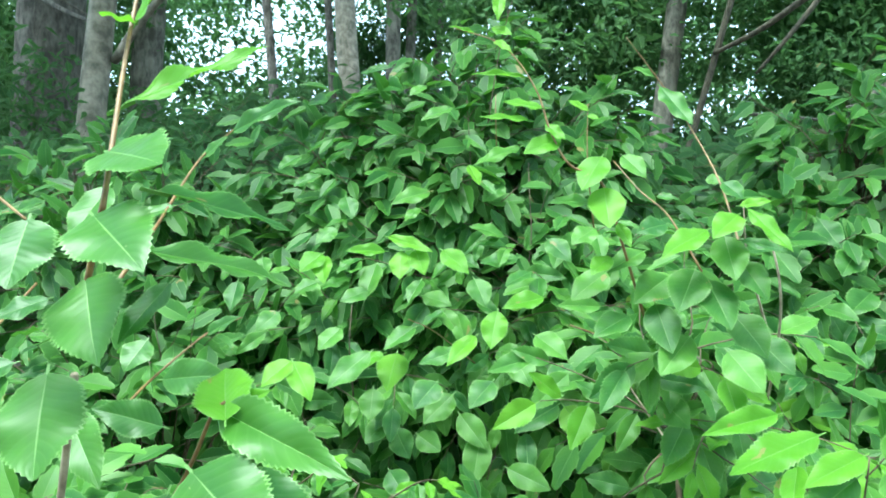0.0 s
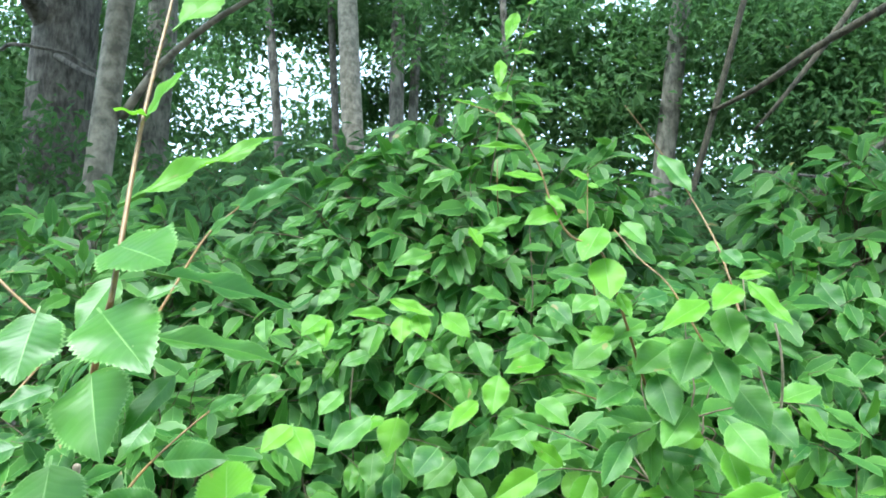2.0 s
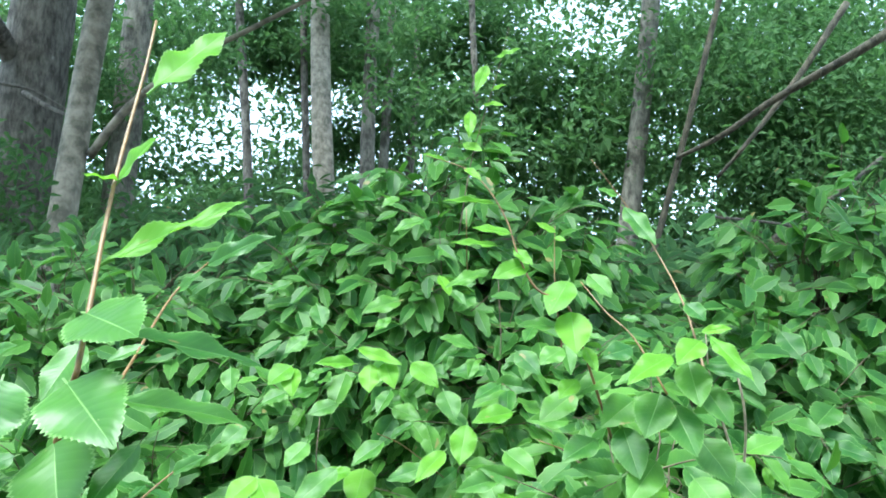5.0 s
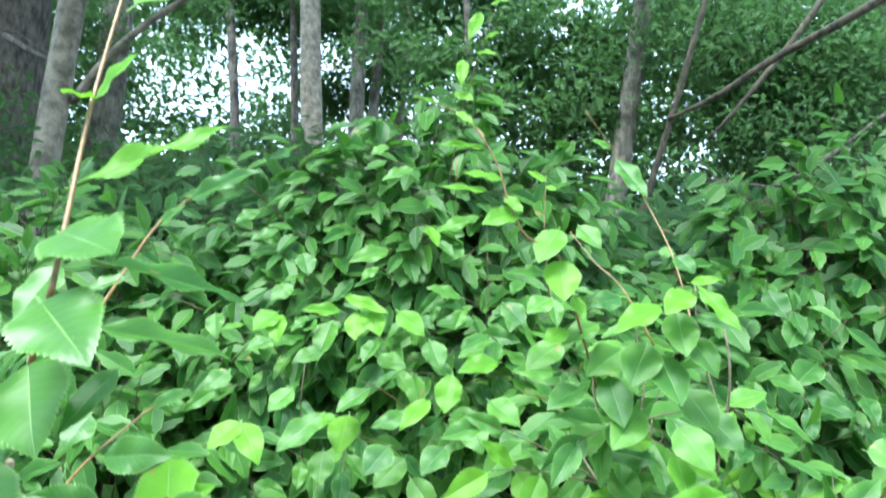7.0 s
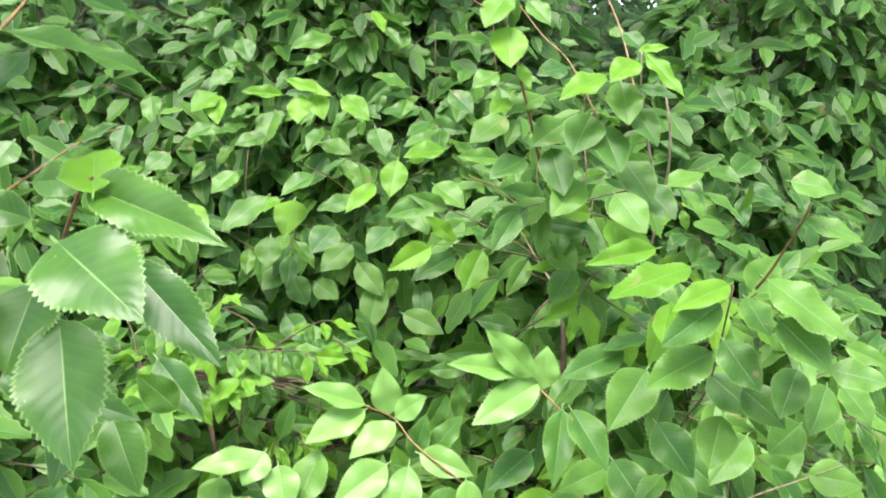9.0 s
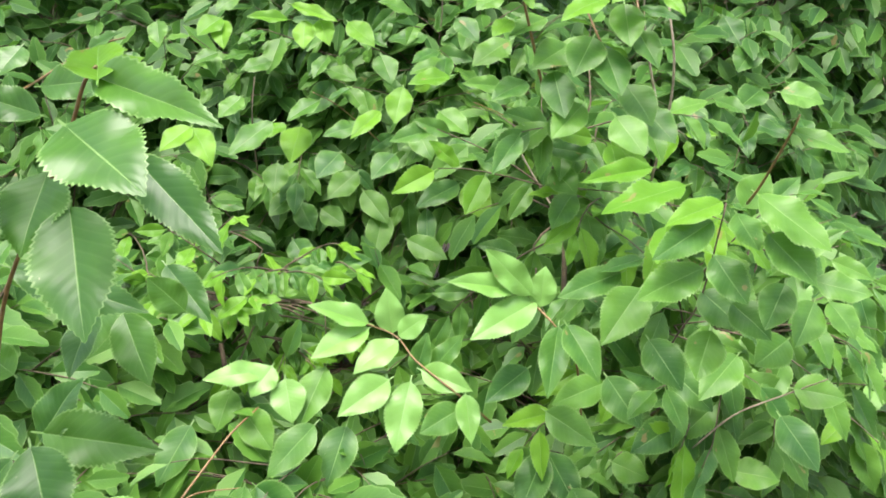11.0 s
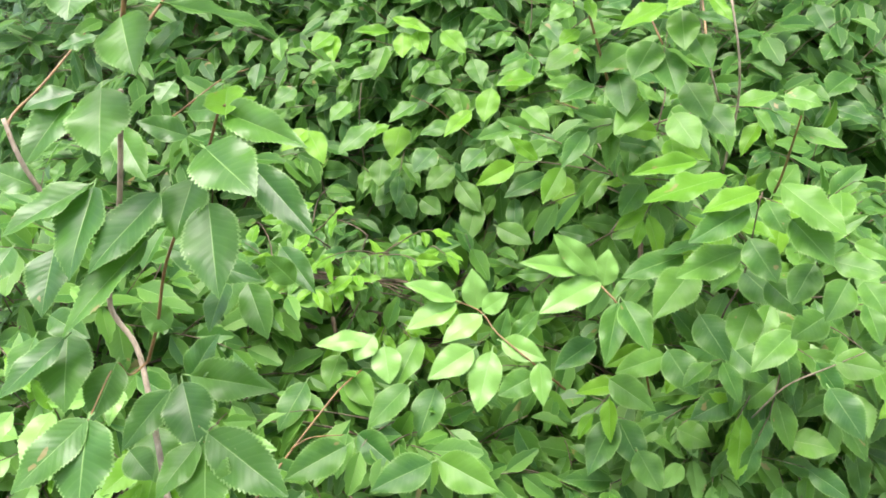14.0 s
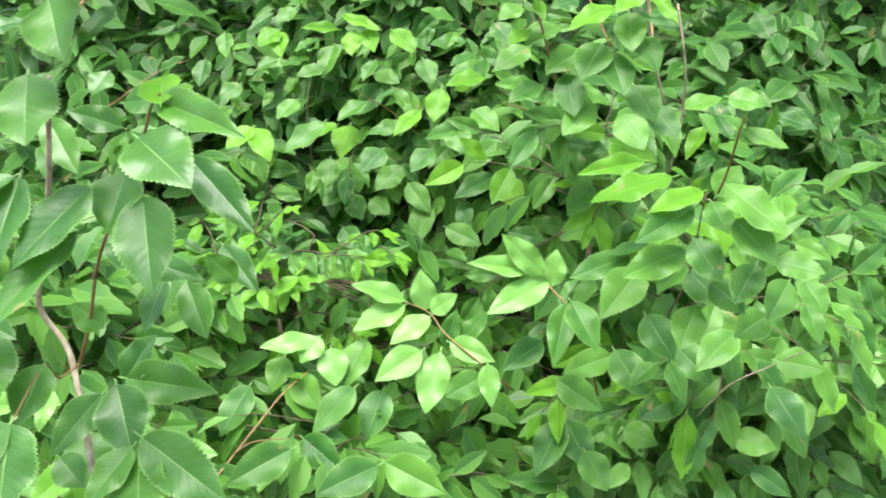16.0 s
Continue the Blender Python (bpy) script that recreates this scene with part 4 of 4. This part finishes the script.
trunk_tree("slender tree with smooth pale grey bark", (-2.94, 5.80), (-1.92, 5.80), 0.112, SMOOTH_BARK, 2, limbs=[([(-2.58, 5.80, 3.67), (-2.31, 5.60, 3.89), (-2.07, 5.50, 4.08), (-1.67, 5.30, 4.26), (-1.16, 5.10, 4.42), (-0.70, 5.00, 4.62)], 0.036)])
trunk_tree("tree with a straight furrowed trunk", (-3.65, 9.00), (-3.50, 9.00), 0.206, GREY_BARK, 3, low=[((-3.54, 10.00, 6.57), 1.0, 1200)])
trunk_tree("thin dark tree far back in the wood", (-2.63, 13.00), (-3.58, 13.00), 0.095, BARK, 4, low=[((-4.17, 14.00, 8.52), 1.5, 1500), ((-3.29, 14.00, 9.23), 1.6, 1600), ((-3.59, 14.00, 5.46), 1.0, 700)])
trunk_tree("thin dark tree far back in the wood", (-1.80, 13.00), (-2.16, 13.00), 0.077, BARK, 5, low=[((-2.30, 13.50, 8.48), 1.2, 2400), ((-2.48, 14.00, 5.35), 1.2, 900)])
trunk_tree("straight tree with a pale flaking trunk", (-1.32, 12.00), (-1.78, 12.00), 0.198, SMOOTH_BARK, 6, low=[((-1.42, 14.50, 9.10), 1.0, 1500), ((-1.30, 14.50, 7.02), 0.9, 1500)])
trunk_tree("straight grey tree in the wood", (-0.89, 13.00), (-0.72, 13.00), 0.153, GREY_BARK, 7, low=[((-1.40, 15.50, 9.21), 1.3, 2000), ((-0.30, 15.50, 7.63), 1.1, 1800)])
trunk_tree("dark grey tree in the wood", (-0.80, 14.00), (-0.32, 14.00), 0.109, GREY_BARK, 8)
trunk_tree("thin dark tree far back in the wood", (-0.55, 15.00), (0.40, 15.00), 0.106, BARK, 9, low=[((-0.15, 15.50, 9.46), 1.6, 1700), ((0.59, 13.00, 7.42), 1.4, 1700)])
trunk_tree("grey tree behind the tall shrub", (1.97, 8.50), (4.08, 8.50), 0.131, GREY_BARK, 10, low=[((2.33, 9.60, 5.57), 1.1, 2200), ((3.22, 9.90, 6.26), 1.2, 2200), ((1.61, 9.80, 5.99), 1.1, 2200), ((2.53, 9.40, 4.63), 0.9, 1600), ((1.35, 10.00, 6.76), 1.3, 2000)])
trunk_tree("leafy tree with low spreading limbs", (1.19, 6.50), (5.66, 6.50), 0.032, DARK_BARK, 11, limbs=[([(4.34, 5.60, 4.92), (3.72, 5.80, 4.56), (3.19, 6.10, 4.30), (2.76, 6.30, 4.03), (2.40, 6.50, 3.88)], 0.046), ([(4.25, 6.60, 5.51), (3.75, 6.60, 4.82), (3.39, 6.60, 4.38), (3.09, 6.60, 4.03), (2.85, 6.70, 3.76)], 0.036)], low=[((3.59, 8.10, 5.14), 0.9, 2600), ((3.97, 8.10, 4.33), 0.8, 2600), ((4.66, 8.20, 5.60), 0.9, 2400), ((4.92, 7.90, 4.77), 0.8, 2200), ((3.62, 8.50, 6.04), 1.0, 2200), ((4.32, 7.30, 3.52), 0.6, 1000)])
trunk_tree("leafy tree closing the wood", (0.86, 9.50), (0.80, 9.50), 0.052, BARK, 12, low=[((0.80, 9.60, 5.51), 1.1, 1500), ((0.46, 10.00, 6.77), 1.0, 1100), ((1.31, 9.00, 4.81), 0.9, 1500), ((2.14, 10.00, 6.50), 1.1, 1000)])
trunk_tree("leafy tree closing the wood", (-5.81, 9.00), (-6.29, 9.00), 0.208, BARK, 13, low=[((-5.60, 9.00, 5.05), 1.3, 2600), ((-4.51, 8.00, 3.51), 1.0, 1800), ((-4.20, 9.00, 4.09), 0.9, 1500)])
trunk_tree("leafy tree closing the wood", (5.44, 9.00), (7.67, 9.00), 0.209, BARK, 14, limbs=[([(2.39, 6.00, 3.21), (2.92, 5.70, 3.06), (3.29, 5.40, 2.86), (3.51, 5.30, 2.76)], 0.014), ([(2.92, 5.70, 3.06), (3.21, 5.80, 3.20), (3.63, 5.90, 3.25), (4.03, 6.00, 3.33)], 0.012), ([(3.54, 7.40, 3.21), (3.97, 7.30, 3.53), (4.45, 7.20, 3.87), (4.89, 7.10, 4.22)], 0.045)], low=[((5.65, 9.00, 5.66), 1.5, 3000), ((5.09, 9.00, 4.54), 1.3, 2600), ((5.21, 9.50, 6.71), 1.5, 2600), ((5.45, 8.20, 3.55), 0.8, 2200), ((5.02, 8.40, 3.21), 0.8, 1800)])

# woods too far off to tell the trees apart
rng = random.Random(77)
OPENINGS = ((-13.5, 21.0, 2.2, 2.4, 0.12), (10.5, 28.5, 2.6, 2.0, 0.15), (26.5, 15.0, 1.5, 3.0, 0.3), (20.0, 13.5, 1.2, 1.5, 0.3), (12.5, 11.0, 1.2, 1.5, 0.4), (4.0, 26.0, 3.0, 3.5, 0.45))  # where the canopy is thin: bearing, height in degrees, half widths, what is left
mats = []
for n in range(5600):
    x, y = rng.uniform(-22, 22), rng.uniform(17, 22)
    z = rng.uniform(0.3, 6.5) if n < 2300 else rng.uniform(4.5, 15.0)
    bearing, rise = math.degrees(math.atan2(x, y)), math.degrees(math.atan2(z - 1.6, math.hypot(x, y)))
    left = 1.0 if rise < 18.5 or noise.noise(Vector((x * 0.6, 3.1, z * 0.6))) > -0.04 else 0.12
    for b, r, wide, high, rest in OPENINGS:
        if ((bearing - b) / wide) ** 2 + ((rise - r) / high) ** 2 < 1:
            left = rest
    if rng.random() > left:
        continue
    for _ in range(50):
        p = (x + rng.gauss(0, 0.5), y + rng.gauss(0, 0.5), z + rng.gauss(0, 0.3))
        size = rng.uniform(0.16, 0.32)
        mats.append(leaf_matrix(p, (rng.gauss(0, 1), rng.gauss(-0.2, 1), rng.gauss(-0.5, 0.5)), (rng.gauss(0, 0.4), rng.gauss(-0.5, 0.4), 1), size, size * 0.65))
tagged(foliage("far_woods", None, mats, FAR, TINY_SHAPES, rng), "dense shaded foliage deep in the wood", "woods", kind="stuff")

# unseen trees round the camera, added to block light from the low sky
rng = random.Random(91)
for n, (x, y) in enumerate(((-7, -3), (-5, -9), (1, -10), (7, -8), (9, -1), (-9, 3), (10, 5))):
    crown = [((x + rng.uniform(-1.5, 1.5), y + rng.uniform(-1, 1), z), (2.2, 1.8, 1.2), 1500) for z in (2.0, 4.0, 6.0, 8.0, 10.0)]
    tree("unseen leafy tree added to block low sky light", (x, y, ground_at(x, y)), (x + 0.4, y, 12.0), 0.16, 0.08, BARK, (), crown, 200 + n, 0.2, 0.05)
